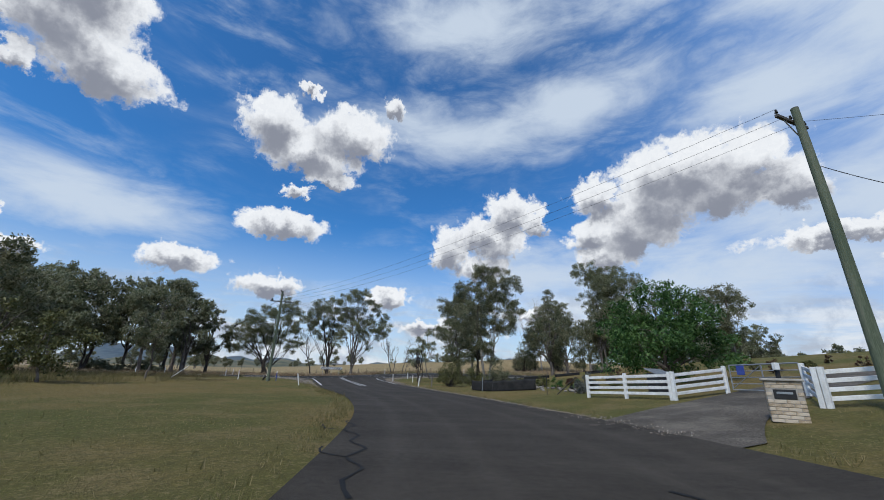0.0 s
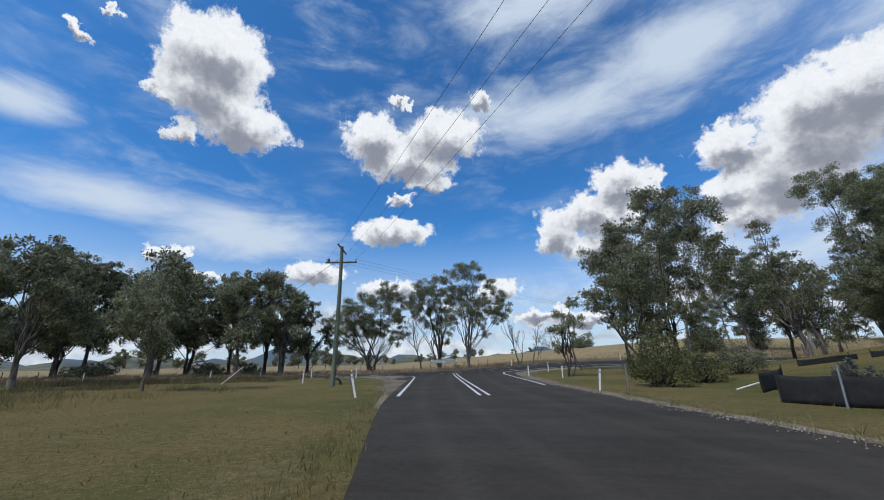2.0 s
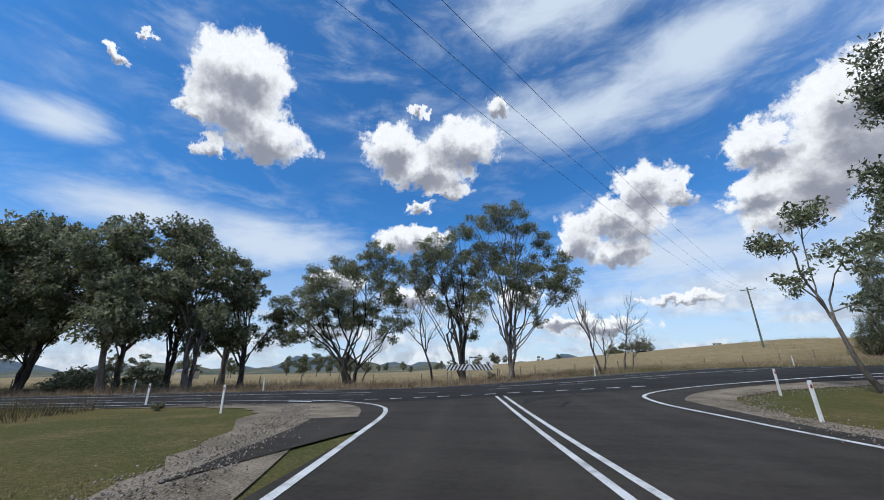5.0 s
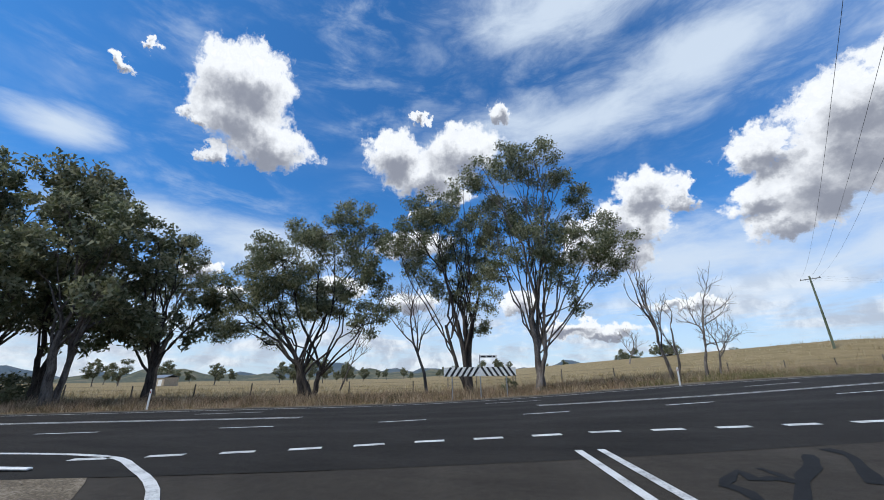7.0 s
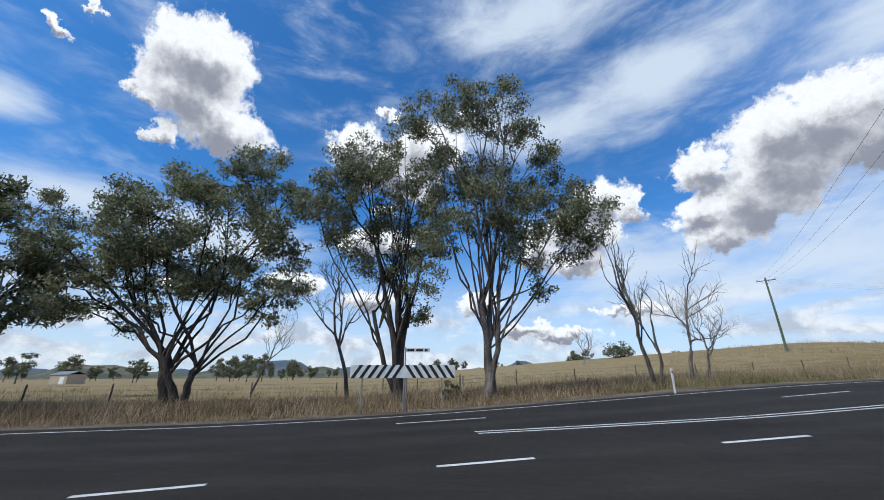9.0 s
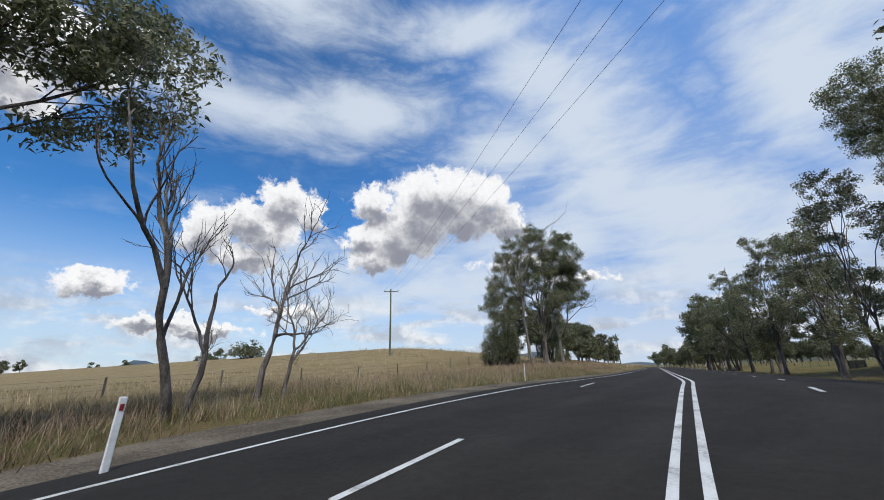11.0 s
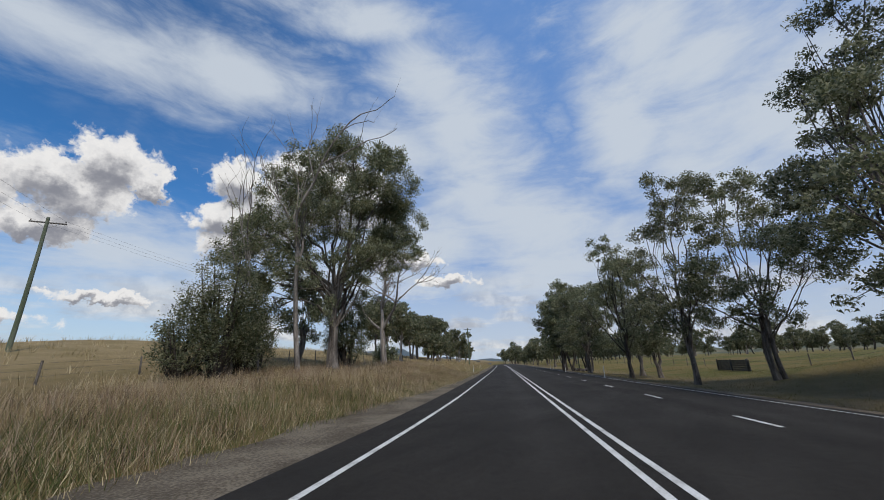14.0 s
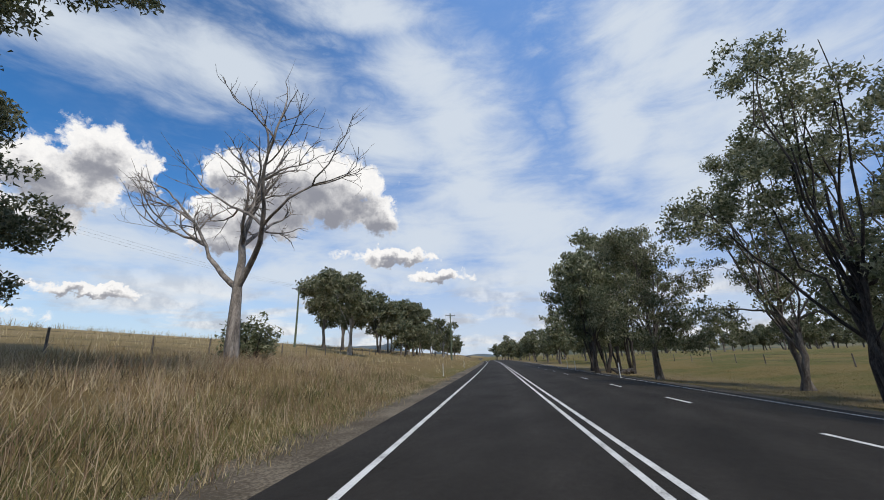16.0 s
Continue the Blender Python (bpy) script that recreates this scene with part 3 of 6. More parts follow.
def shoulder(name, line, width, side, label, lift=0.006, seed=1, inner=-0.35, material=None):
    """A ragged strip of gravel along the edge of the seal."""
    P = spline(line, 0.7)
    nn = normals2(P) * side
    r = np.random.default_rng(seed)
    w = np.interp(np.arange(len(P)), np.linspace(0, len(P) - 1, len(np.atleast_1d(width))), np.atleast_1d(width)) * (0.75 + 0.5 * np.convolve(r.random(len(P) + 8), np.ones(9) / 9, "valid") + 0.25 * (r.random(len(P)) - 0.5))
    A, B = P + nn * inner, P + nn * w[:, None]
    if side > 0:
        A, B = B, A
    return tagged(ribbon(name, A, B, lift, material or M_GRAVEL, 3), label, "gravel", kind="structure")


shoulder("gravel_shoulder", SR[(SIDE_C[:, 1] > 24) & (SIDE_C[:, 1] < 62)][::4], (0.1, 0.35, 0.6, 0.8, 0.8), -1, "pale gravel shoulder of the side road", seed=3)
shoulder("gravel_shoulder", ((-4.6, 60.0), (-6.0, 66.0), (-7.4, 72.0), (-7.2, 76.2), (-4.5, 79.4), (2.5, 83.0), (12.0, 87.2)), 1.6, -1,
         "pale gravel shoulder round the corner", lift=0.011, seed=4)
left_edge = SL[(SIDE_C[:, 1] > 44) & (SIDE_C[:, 1] < 64)][::4]
shoulder("gravel_shoulder", (*left_edge, (-18.6, 67.8), (-21.0, 71.5), (-25.0, 73.6), (-31.0, 72.2), (-40.0, 68.4)), (0.2, 0.5, 1.1, 1.9, 2.6, 3.0, 1.5), 1,
         "wide gravel corner beside the side road", seed=5)
shoulder("gravel_shoulder", ((-18.9, 68.4), (-21.0, 71.5), (-25.0, 73.6), (-29.0, 73.0)), (0.2, 0.6, 0.6, 0.2), 1, "gravel spread over the corner of the junction", seed=15, inner=-1.4, lift=0.028)
sg = np.arange(36, 300, 8.0)
shoulder("gravel_shoulder", np.stack(so(sg, near_edge(sg) - 0.9 + 0.0003 * np.maximum(0, sg - 150) ** 2), 1), 1.5, -1, "brown gravel shoulder of the main road", seed=6, material=M_DIRT)
sg = np.arange(-60, 300, 8.0)
shoulder("gravel_shoulder", np.stack(so(sg, far_edge(sg) + 0.85 + 0.0003 * np.maximum(0, sg - 150) ** 2), 1), (0.9, 0.9, 1.6, 2.2, 1.2, 1.0, 1.0, 1.0, 1.0, 1.0), 1, "brown gravel shoulder of the main road", seed=8, material=M_DIRT)
# gravel drive to the gate
drive = ((4.6, 21.4), (5.6, 22.4), (7.6, 24.2), (10.2, 26.0), (13.2, 27.6), (18.0, 30.0), (26.0, 34.0), (36.0, 39.0))
DP = spline(drive, 0.8)
dn = normals2(DP)
dw = np.interp(np.arange(len(DP)), (0, 2, 5, 9, len(DP)), (1.2, 2.2, 1.9, 1.5, 1.3))[:, None]
tagged(ribbon("driveway", DP + dn * dw, DP - dn * dw, 0.004, M_DRIVE, 6), "grey gravel driveway leading to the gate", "driveway", kind="structure")


# ---- painted markings
def paint(pts, width, road, lift=0.036, stepm=0.5):
    P = spline(pts, stepm)
    nn = normals2(P) * width / 2
    return ribbon("road_marking", P + nn, P - nn, lift, M_LINE, 1, road)


def paint_so(ss, oo, width, road):
    return paint(np.stack(so(ss, oo), 1), width, road)


sv = np.concatenate([np.arange(-200, 130, 4.0), np.arange(130, 400, 8.0)])
bv = 0.00030 * np.maximum(0, sv - 150) ** 2
paint_so(sv, np.interp(sv, sm, fe) + bv, 0.11, main_road)
sr = sv[sv > 34]
paint_so(sr, np.interp(sr, sm, ne) + 0.0003 * np.maximum(0, sr - 150) ** 2, 0.13, main_road)
sw = np.arange(-200, 9, 6.0)
paint_so(sw, np.full(len(sw), 77.0), 0.13, main_road)


def dbl(s):
    return np.interp(s, (-200, 12, 21, 28, 46, 400), (84.2, 84.6, 84.9, 83.3, 82.05, 82.1))


for off in (-0.14, 0.14):
    ss = np.arange(-200, 12.5, 4.0)
    paint_so(ss, dbl(ss) + off, 0.11, main_road)
    ss = np.concatenate([np.arange(21, 130, 3.0), np.arange(130, 400, 8.0)])
    paint_so(ss, dbl(ss) + off + 0.0003 * np.maximum(0, ss - 150) ** 2, 0.10, main_road)
# broken line of the turning lane
for a in np.concatenate([np.arange(-8.0, 26, 4.6), np.arange(29.4, 150, 5.6)]):
    ss = np.array([a, a + 0.75, a + 1.5])
    paint_so(ss, np.interp(ss, (-20, 4, 12, 17, 22, 26, 30, 47, 70, 200), (80.2, 81.3, 82.0, 82.3, 82.0, 81.5, 80.8, 79.0, 78.6, 78.6)), 0.12, main_road)
# widely spaced dashes along the far lane
for a in (-18.0, -5.5, 7.0, 19.4, 31.0, 42.5):
    ss = np.array([a, a + 1.3, a + 2.6])
    paint_so(ss, np.interp(ss, (-20, 7, 9.6, 19.4, 23, 31, 45), (86.0, 87.0, 87.5, 87.6, 87.3, 86.0, 85.4)), 0.11, main_road)
# give-way dashes across the mouth of the side road
for k in range(14):
    a = 9.9 + 1.24 * k
    ss = np.array([a, a + 0.3, a + 0.62])
    paint_so(ss, np.interp(ss, (10, 16, 20, 24, 28), (77.5, 78.1, 77.9, 77.0, 76.2)), 0.22, main_road)
# side road: double centre line and edge lines
for off in (-0.19, 0.19):
    d0, d1 = np.array((-5.78, 48.45)), np.array((-14.85, 77.2))
    dd = (d1 - d0) / np.linalg.norm(d1 - d0)
    nn = np.array((-dd[1], dd[0])) * off
    paint([d0 + nn, d0 * 0.5 + d1 * 0.5 + nn, d1 + nn], 0.13, side_road)
paint(((-9.35, 47.6), (-12.6, 57.0), (-15.4, 65.0), (-17.4, 70.3), (-19.2, 72.9), (-21.6, 74.3), (-24.2, 74.8), (-30.0, 73.0), (-40.0, 69.0)), 0.15, side_road)
paint(((-3.6, 55.8), (-5.4, 63.2), (-7.2, 70.2), (-8.5, 74.2), (-8.5, 77.0), (-6.2, 79.6), (-1.5, 82.2), (3.5, 84.6)), 0.15, side_road)
# tar-filled cracks and a dark patch by the mouth
for pts, w in ((((-13.43, 75.45), (-13.07, 76.12), (-13.04, 75.72), (-12.83, 75.83), (-12.64, 75.70)), 0.11), (((-12.80, 76.31), (-12.71, 76.05), (-12.66, 75.70)), 0.08),
               (((-11.89, 77.20), (-12.18, 76.44), (-12.47, 75.98), (-12.89, 75.01), (-13.12, 74.52), (-13.22, 74.05)), 0.13), (((-13.43, 75.45), (-13.28, 75.20), (-13.28, 74.63), (-13.22, 74.05)), 0.12),
               (((-11.51, 77.63), (-11.43, 77.23), (-11.66, 76.50), (-11.91, 75.77)), 0.13), (((-11.58, 74.76), (-11.63, 74.28), (-11.70, 73.61), (-11.8, 72.8)), 0.15),
               (((-0.2, 17.6), (-0.45, 18.3), (-0.3, 18.9), (-0.7, 19.6), (-0.5, 20.3), (-0.95, 21.0), (-0.9, 21.7), (-1.4, 22.4), (-1.3, 23.2), (-1.7, 23.9), (-1.3, 24.6)), 0.045), (((-0.7, 19.6), (-1.2, 19.9), (-1.3, 20.4)), 0.035), (((-1.4, 22.4), (-1.9, 22.6), (-2.1, 23.2)), 0.035),
               (((3.6, 18.2), (4.4, 17.2), (5.6, 16.9)), 0.07), (((-12.2, 56.0), (-12.9, 58.2), (-13.9, 60.0)), 0.05)):
    P = spline(pts, 0.25)
    r = np.random.default_rng(int(abs(pts[0][0] * 100 + pts[-1][1])))
    nn = normals2(P) * (w * (0.7 + 1.0 * r.random(len(P))))[:, None] / 2
    ribbon("tar_seal", P + nn, P - nn, 0.034, M_TAR, 1, main_road)


# ---- distant hills
def hills(name, r, az0, az1, base, amp, seed, material, label, freq=9.0):
    r_ = np.random.default_rng(seed)
    a = np.radians(np.linspace(az0, az1, 160))
    ph = r_.random(7) * 6.28
    h = base + amp * (0.5 + 0.5 * np.sin(a * freq + ph[0])) * (0.6 + 0.4 * np.sin(a * freq * 2.3 + ph[1])) + amp * 0.16 * np.sin(a * freq * 6.1 + ph[2]) \
        + amp * 0.05 * np.sin(a * freq * 23 + ph[3]) + amp * 0.03 * r_.standard_normal(len(a))
    taper = np.minimum(1, np.minimum(np.arange(160), np.arange(160)[::-1]) / 18)
    h = h * taper
    rows = []
    for f, k in ((0.80, 0.0), (0.88, 0.45), (0.95, 0.82), (1.0, 1.0), (1.10, 0.2)):
        rows.append(np.stack([5 + np.sin(a) * r * f, 80 + np.cos(a) * r * f, -4 + h * k], 1))
    V = np.concatenate(rows)
    n = len(a)
    i = (np.arange(4)[:, None] * n + np.arange(n - 1)[None, :]).ravel()
    F = np.stack([i, i + 1, i + n + 1, i + n], 1)
    tagged(ob_np(name, V, F, material, smooth=True), label, "hills", kind="structure")


# the farthest range carries its haze in its own colour
hills("backdrop", 3900, -110, 75, 50, 130, 11, M_HILL_HAZY, "wooded ranges on the horizon, tinted blue-grey for haze", 9.0)
hills("backdrop", 2300, -100, 60, 26, 42, 12, M_HILL_NEAR, "low dry rises dotted with trees", 13.0)
hills("backdrop", 2600, 60, 260, 45, 70, 13, M_HILL_NEAR, "low wooded rises behind the paddocks", 7.0)

# ---------------------------------------------------------------- trees
def tubes(paths):
    """Tapered tubes: each path is (points, radii, sides)."""
    Vs, Fs, n0 = [], [], 0
    for P, R, k in paths:
        P, R = np.asarray(P, float), np.asarray(R, float)
        d = np.gradient(P, axis=0)
        d /= np.linalg.norm(d, axis=1)[:, None] + 1e-9
        ref = np.where(np.abs(d[:, 2:3]) > 0.9, np.array([[1.0, 0, 0]]), np.array([[0, 0, 1.0]]))
        a = np.cross(d, ref)
        a /= np.linalg.norm(a, axis=1)[:, None] + 1e-9
        b = np.cross(d, a)
        t = np.arange(k) * 2 * np.pi / k
        ring = P[:, None, :] + R[:, None, None] * (a[:, None, :] * np.cos(t)[None, :, None] + b[:, None, :] * np.sin(t)[None, :, None])
        Vs.append(ring.reshape(-1, 3))
        m = len(P)
        i = np.arange(m - 1)[:, None] * k + np.arange(k)[None, :]
        j = np.arange(m - 1)[:, None] * k + (np.arange(k)[None, :] + 1) % k
        Fs.append(np.stack([i, j, j + k, i + k], -1).reshape(-1, 4) + n0)
        n0 += m * k
    return np.concatenate(Vs), np.concatenate(Fs)


def curve3(a, b, sag, n, r, wob=0.0):
    """A bent path from a to b that bows by the vector sag."""
    t = np.linspace(0, 1, n)[:, None]
    P = a * (1 - t) + b * t + 4 * t * (1 - t) * sag
    if wob:
        w = r.standard_normal((n, 3)) * wob
        w[0] = w[-1] = 0
        P = P + w
    return P


def leaves(centres, radii, counts, r, size, droop=0.55, flat=0.8):
    """Long hanging leaf sprays scattered in clumps."""
    C = np.repeat(centres, counts, 0)
    Rr = np.repeat(radii, counts)
    n = len(C)
    v = r.standard_normal((n, 3))
    v /= np.linalg.norm(v, axis=1)[:, None]
    v *= (1.12 * r.random(n) ** 0.62)[:, None] * Rr[:, None]
    v[:, 2] *= flat
    P = C + v
    ax = r.standard_normal((n, 3))
    ax[:, 2] = ax[:, 2] * 0.6 - droop * 1.6
    ax /= np.linalg.norm(ax, axis=1)[:, None]
    sd = np.cross(ax, r.standard_normal((n, 3)))
    sd /= np.linalg.norm(sd, axis=1)[:, None] + 1e-9
    ln = size * (0.6 + 0.8 * r.random(n))[:, None]
    wd = ln * (0.18 + 0.14 * r.random(n))[:, None]
    tail = P - ax * ln * 0.5
    V = np.stack([tail + sd * wd, tail - sd * wd, P + ax * ln * 0.5], 1).reshape(-1, 3)
    F = np.arange(3 * n).reshape(-1, 3)
    return V, F


def gum(x, y, lobes, label, stems=1, trunk_r=0.3, fork=0.35, seed=0, axis=0.0, leaf=0.20, dens=1.0, bark=None, foliage=None,
        lean=(0, 0), name="gum_tree", category="tree", depth=0.75, z=None, group="roadside gum trees", sticks=0, clump=0.60, twig=1.0, far=False):
    """A gum tree. lobes: (across, up, radius[, away]) of the parts of its crown, across along the direction `axis` (degrees from +x)."""
    r = np.random.default_rng(1000 + seed)
    z0 = float(land(x, y)) - 0.08 if z is None else z
    ca, sa = math.cos(radians(axis)), math.sin(radians(axis))
    paths, cc, cr = [], [], []
    L = []
    for lb in lobes:
        a, u, rad = lb[0], lb[1], lb[2] * 1.12
        away = lb[3] if len(lb) > 3 else r.uniform(-1, 1) * depth * rad
        L.append((np.array((a * ca - away * sa, a * sa + away * ca, u)), rad))
    top = max(c[2] for c, _ in L)
    stem_tops, starts, stem_lines = [], [], []
    for k in range(stems):
        mine = [c for i, (c, _) in enumerate(L) if i % stems == k] or [L[0][0]]
        m = np.mean(mine, 0)
        b = np.array((r.uniform(-1, 1) * trunk_r * stems * 0.5, r.uniform(-1, 1) * trunk_r * stems * 0.5, 0.0))
        f = np.array((m[0] * 0.5 + lean[0], m[1] * 0.5 + lean[1], fork * top * r.uniform(0.85, 1.15)))
        P = curve3(b, f, np.array((r.uniform(-.25, .25), r.uniform(-.25, .25), 0)), 7, r, 0.05)
        R = np.linspace(1.0, 0.68, 7) * trunk_r * (1.0 if k == 0 else r.uniform(0.6, 0.9))
        R[0] *= 1.45
        R[1] *= 1.1
        paths.append((P, R, 9))
        stem_tops.append((f, R[-1]))
        stem_lines.append(P)
    for i, (c, rad) in enumerate(L):
        f, fr = stem_tops[i % stems]
        lr = max(0.03, fr * (0.75 if i < stems else r.uniform(0.42, 0.62)))
        tip = c + np.array((0, 0, 0.25 * rad))
        ln = np.linalg.norm(tip - f)
        fork_at = f - np.array((0, 0, 0.2)) if i < stems else stem_lines[i % stems][r.integers(3, 7)]
        P = curve3(fork_at, tip, np.array((r.uniform(-.10, .10) * ln, r.uniform(-.10, .10) * ln, r.uniform(-0.05, 0.13) * ln)), 8, r, 0.018 * ln)[::3 if far else 1]
        starts.append(len(paths))
        paths.append((P, np.linspace(lr, 0.022, len(P)), 3 if far else 6))
        nk = max(4, int(5.2 * rad * rad * min(dens, 1.1) + 2))
        v = r.standard_normal((nk, 3))
        v /= np.linalg.norm(v, axis=1)[:, None]
        q = c + v * rad * (0.35 + 0.62 * r.random(nk) ** 0.6)[:, None] * np.array((1, 1, 0.85))
        for p in (() if far else q[::2]):
            j = r.integers(4, 8)
            s0 = P[j]
            if np.linalg.norm(p - s0) > 2.2 * rad:
                continue
            l2 = np.linalg.norm(p - s0)
            paths.append((curve3(s0, p, np.array((0, 0, r.uniform(-.05, .12) * l2)), 3, r, 0.0), np.linspace(max(0.014, lr * 0.35), 0.007, 3) * twig, 3))
        cc.append(q)
        cr.append(clump * (0.65 + 0.6 * r.random(nk)) * min(1.25, 0.6 + 0.25 * rad))
    for k in range(sticks):
        starts.append(len(paths))
        f, fr = stem_tops[r.integers(len(stem_tops))]
        tip = np.array((r.uniform(-.35, .35) * top * 0.5, r.uniform(-.35, .35) * top * 0.4, top * r.uniform(0.8, 1.15)))
        paths.append((curve3(f * 0.8, tip, np.array((r.uniform(-.4, .4), r.uniform(-.4, .4), 0)), 7, r, 0.12), np.linspace(0.06, 0.012, 7), 4))
    e = new(name)
    e.location = (x, y, z0)
    V, F = tubes(paths if far else paths[:stems])
    ob_np("trunk", V, F, bark or M_BARK, e, smooth=True)
    for a, b in () if far else zip(starts, starts[1:] + [len(paths)]):
        V, F = tubes(paths[a:b])
        ob_np("limb", V, F, bark or M_BARK, e, smooth=True)
    C, R = np.concatenate(cc), np.concatenate(cr)
    per = (12.5 * (R / leaf) ** 2).astype(int) + 8
    V, F = leaves(C, R, per, r, leaf)
    ob_np("crown", V, F, foliage or M_LEAF, e)
    return tagged(e, label, category, group)


def auto_lobes(h, w, seed, clear=0.35, n=9):
    n = int(n * 1.25)
    r = np.random.default_rng(seed)
    out = []
    for k in range(n):
        u = clear * h + (h * (1 - clear) - 0.9) * (k + r.random()) / n
        f = (u / h - clear) / (1 - clear)
        half = w / 2 * (0.45 + 0.75 * math.sin(math.pi * min(1, 0.15 + 0.8 * f)) ** 0.8) * 0.72
        a = r.uniform(-1, 1) * half
        out.append((a, u, w * r.uniform(0.15, 0.23), r.uniform(-1, 1) * half))
    out.append((0, h - w * 0.12, w * 0.15, 0))
    return out


def dead(x, y, h, spread, label, seed=0, stems=1, r0=0.16, lean=(0, 0), levels=4, material=None, name="dead_tree", z=None, first=0.3, kids=(2, 4), fine=1.0, wander=0.16, reach=1.0):
    """A leafless tree of forking limbs and fine twigs."""
    r = np.random.default_rng(2000 + seed)
    z0 = float(land(x, y)) - 0.08 if z is None else z
    paths, rank = [], []

    def limb(p, d, ln, rad, lv, own=-1):
        n = 6
        pts, q, dd = [p], p.copy(), d.copy()
        for _ in range(n - 1):
            dd = dd + r.standard_normal(3) * (wander if lv == levels else 0.16) + np.array((0, 0, 0.05))
            dd /= np.linalg.norm(dd)
            q = q + dd * ln / (n - 1)
            pts.append(q)
        pts = np.array(pts)
        end = rad * (0.62 if lv > 0 else 0.35)
        paths.append((pts, np.linspace(rad, max(end, 0.006), n), 7 if lv >= levels - 1 else 5 if lv > 1 else 3))
        own = -1 if lv == levels else len(rank) if own < 0 else own
        rank.append(own)
        if lv == 0:
            return
        for k in range(r.integers(kids[0], kids[1] + 1)):
            j = r.integers(2 if lv < levels else 3, n)
            side = r.standard_normal(3)
            side -= dd * (side @ dd)
            side /= np.linalg.norm(side)
            nd = dd * r.uniform(0.55, 0.9) + side * r.uniform(0.45, 0.95) * spread + np.array((0, 0, 0.25))
            nd /= np.linalg.norm(nd)
            limb(pts[j], nd, ln * r.uniform(0.50, 0.80) * (reach if lv == levels else 1.0), max(0.008, rad * r.uniform(0.40, 0.62)), lv - 1, own)
        if lv > 1:
            limb(pts[-1], dd, ln * r.uniform(0.6, 0.85) * (reach if lv == levels else 1.0), rad * 0.6, lv - 1, own)
    for k in range(stems):
        d = np.array((r.uniform(-.35, .35) * (stems > 1) + lean[0], r.uniform(-.35, .35) * (stems > 1) + lean[1], 1.0))
        d /= np.linalg.norm(d)
        limb(np.array((r.uniform(-.3, .3) * (stems > 1), r.uniform(-.3, .3) * (stems > 1), 0.0)), d, h * first * r.uniform(0.9, 1.15), r0 * (1 if k == 0 else 0.75), levels)
    e = new(name)
    e.location = (x, y, z0)
    zt = max(p[0][:, 2].max() for p in paths)
    f = h / zt
    paths = [(P * np.array((f, f, f)), R * fine, k) for P, R, k in paths]
    for own in sorted(set(rank)):
        V, F = tubes([p for p, q in zip(paths, rank) if q == own])
        ob_np("trunk" if own < 0 else "limb", V, F, material or M_DEAD, e, smooth=True)
    return tagged(e, label, "dead tree", "dead trees")


def bush(x, y, w, h, label, seed=0, foliage=None, name="shrub", leaf=0.11, dens=1.0, z=None, stems=7):
    r = np.random.default_rng(3000 + seed)
    z0 = float(land(x, y)) - 0.05 if z is None else z
    e = new(name)
    e.location = (x, y, z0)
    n = max(8, int(9 * w * h * dens))
    a, rr = r.random(n) * 6.28, np.sqrt(r.random(n)) * w / 2 * 0.85
    bump = 0.82 + 0.18 * np.sin(3 * a + r.uniform(0, 6)) + 0.10 * np.sin(7 * a + r.uniform(0, 6))
    zz = h * (0.16 + 0.74 * r.random(n) ** 0.8) * np.sqrt(1 - 0.82 * (rr / (w / 2 * 0.9)) ** 2) * bump
    C = np.stack([np.cos(a) * rr, np.sin(a) * rr, zz], 1)
    R = np.minimum(0.50, 0.115 * (w + h) / 2) * (0.6 + 0.8 * r.random(n))
    paths = []
    for k in range(min(n, stems * 3)):
        b = np.array((r.uniform(-.12, .12) * w, r.uniform(-.12, .12) * w, 0))
        paths.append((curve3(b, C[k], np.array((0, 0, -0.05 * h)), 5, r, 0.02), np.linspace(0.02 * h + 0.008, 0.006, 5), 4))
    V, F = tubes(paths)
    ob_np("trunk", V, F, M_BARK_DARK, e, smooth=True)
    V, F = leaves(C, R, np.full(n, int(50 * (0.14 / leaf) ** 1.2)), r, leaf, 0.2, 0.9)
    ob_np("crown", V, F, foliage or M_LEAF_OLIVE, e)
    return tagged(e, label, "shrub", "shrubs")

# ---------------------------------------------------------------- trees by the junction
AX = 25.0                       # most crowns are laid out along the main road
gum(-35.0, 94.6, ((-4.4, 7.7, 2.2), (-6.0, 5.9, 1.5), (-2.5, 10.1, 2.3), (0.2, 8.1, 2.2), (1.0, 12.5, 2.1), (2.5, 14.7, 1.8), (4.4, 13.4, 1.5), (3.5, 9.9, 2.0), (5.2, 6.8, 1.5),
                  (-4.2, 11.7, 1.6), (-1.2, 13.6, 1.5), (5.8, 9.5, 1.1), (-5.6, 10.3, 1.7), (-0.8, 6.4, 1.5), (2.3, 7.3, 1.5), (-7.6, 8.4, 1.5), (-7.2, 5.4, 1.2), (-3.4, 5.0, 1.2), (3.8, 5.4, 1.1)), "spreading gum tree with several dark forked trunks", stems=3, trunk_r=0.32, fork=0.17, seed=1, axis=AX, dens=1.1, leaf=0.20, bark=M_BARK_DARK)
gum(-56.0, 96.5, ((-1.6, 8.0, 1.6), (1.2, 10.0, 1.6), (-0.6, 13.0, 1.5), (1.6, 14.6, 1.5), (-1.4, 15.6, 1.3), (0.4, 17.0, 1.2), (2.4, 11.6, 1.2)),
    "tall thin gum with a forked dark trunk", stems=2, trunk_r=0.34, fork=0.30, seed=2, axis=AX, foliage=M_LEAF_DARK)
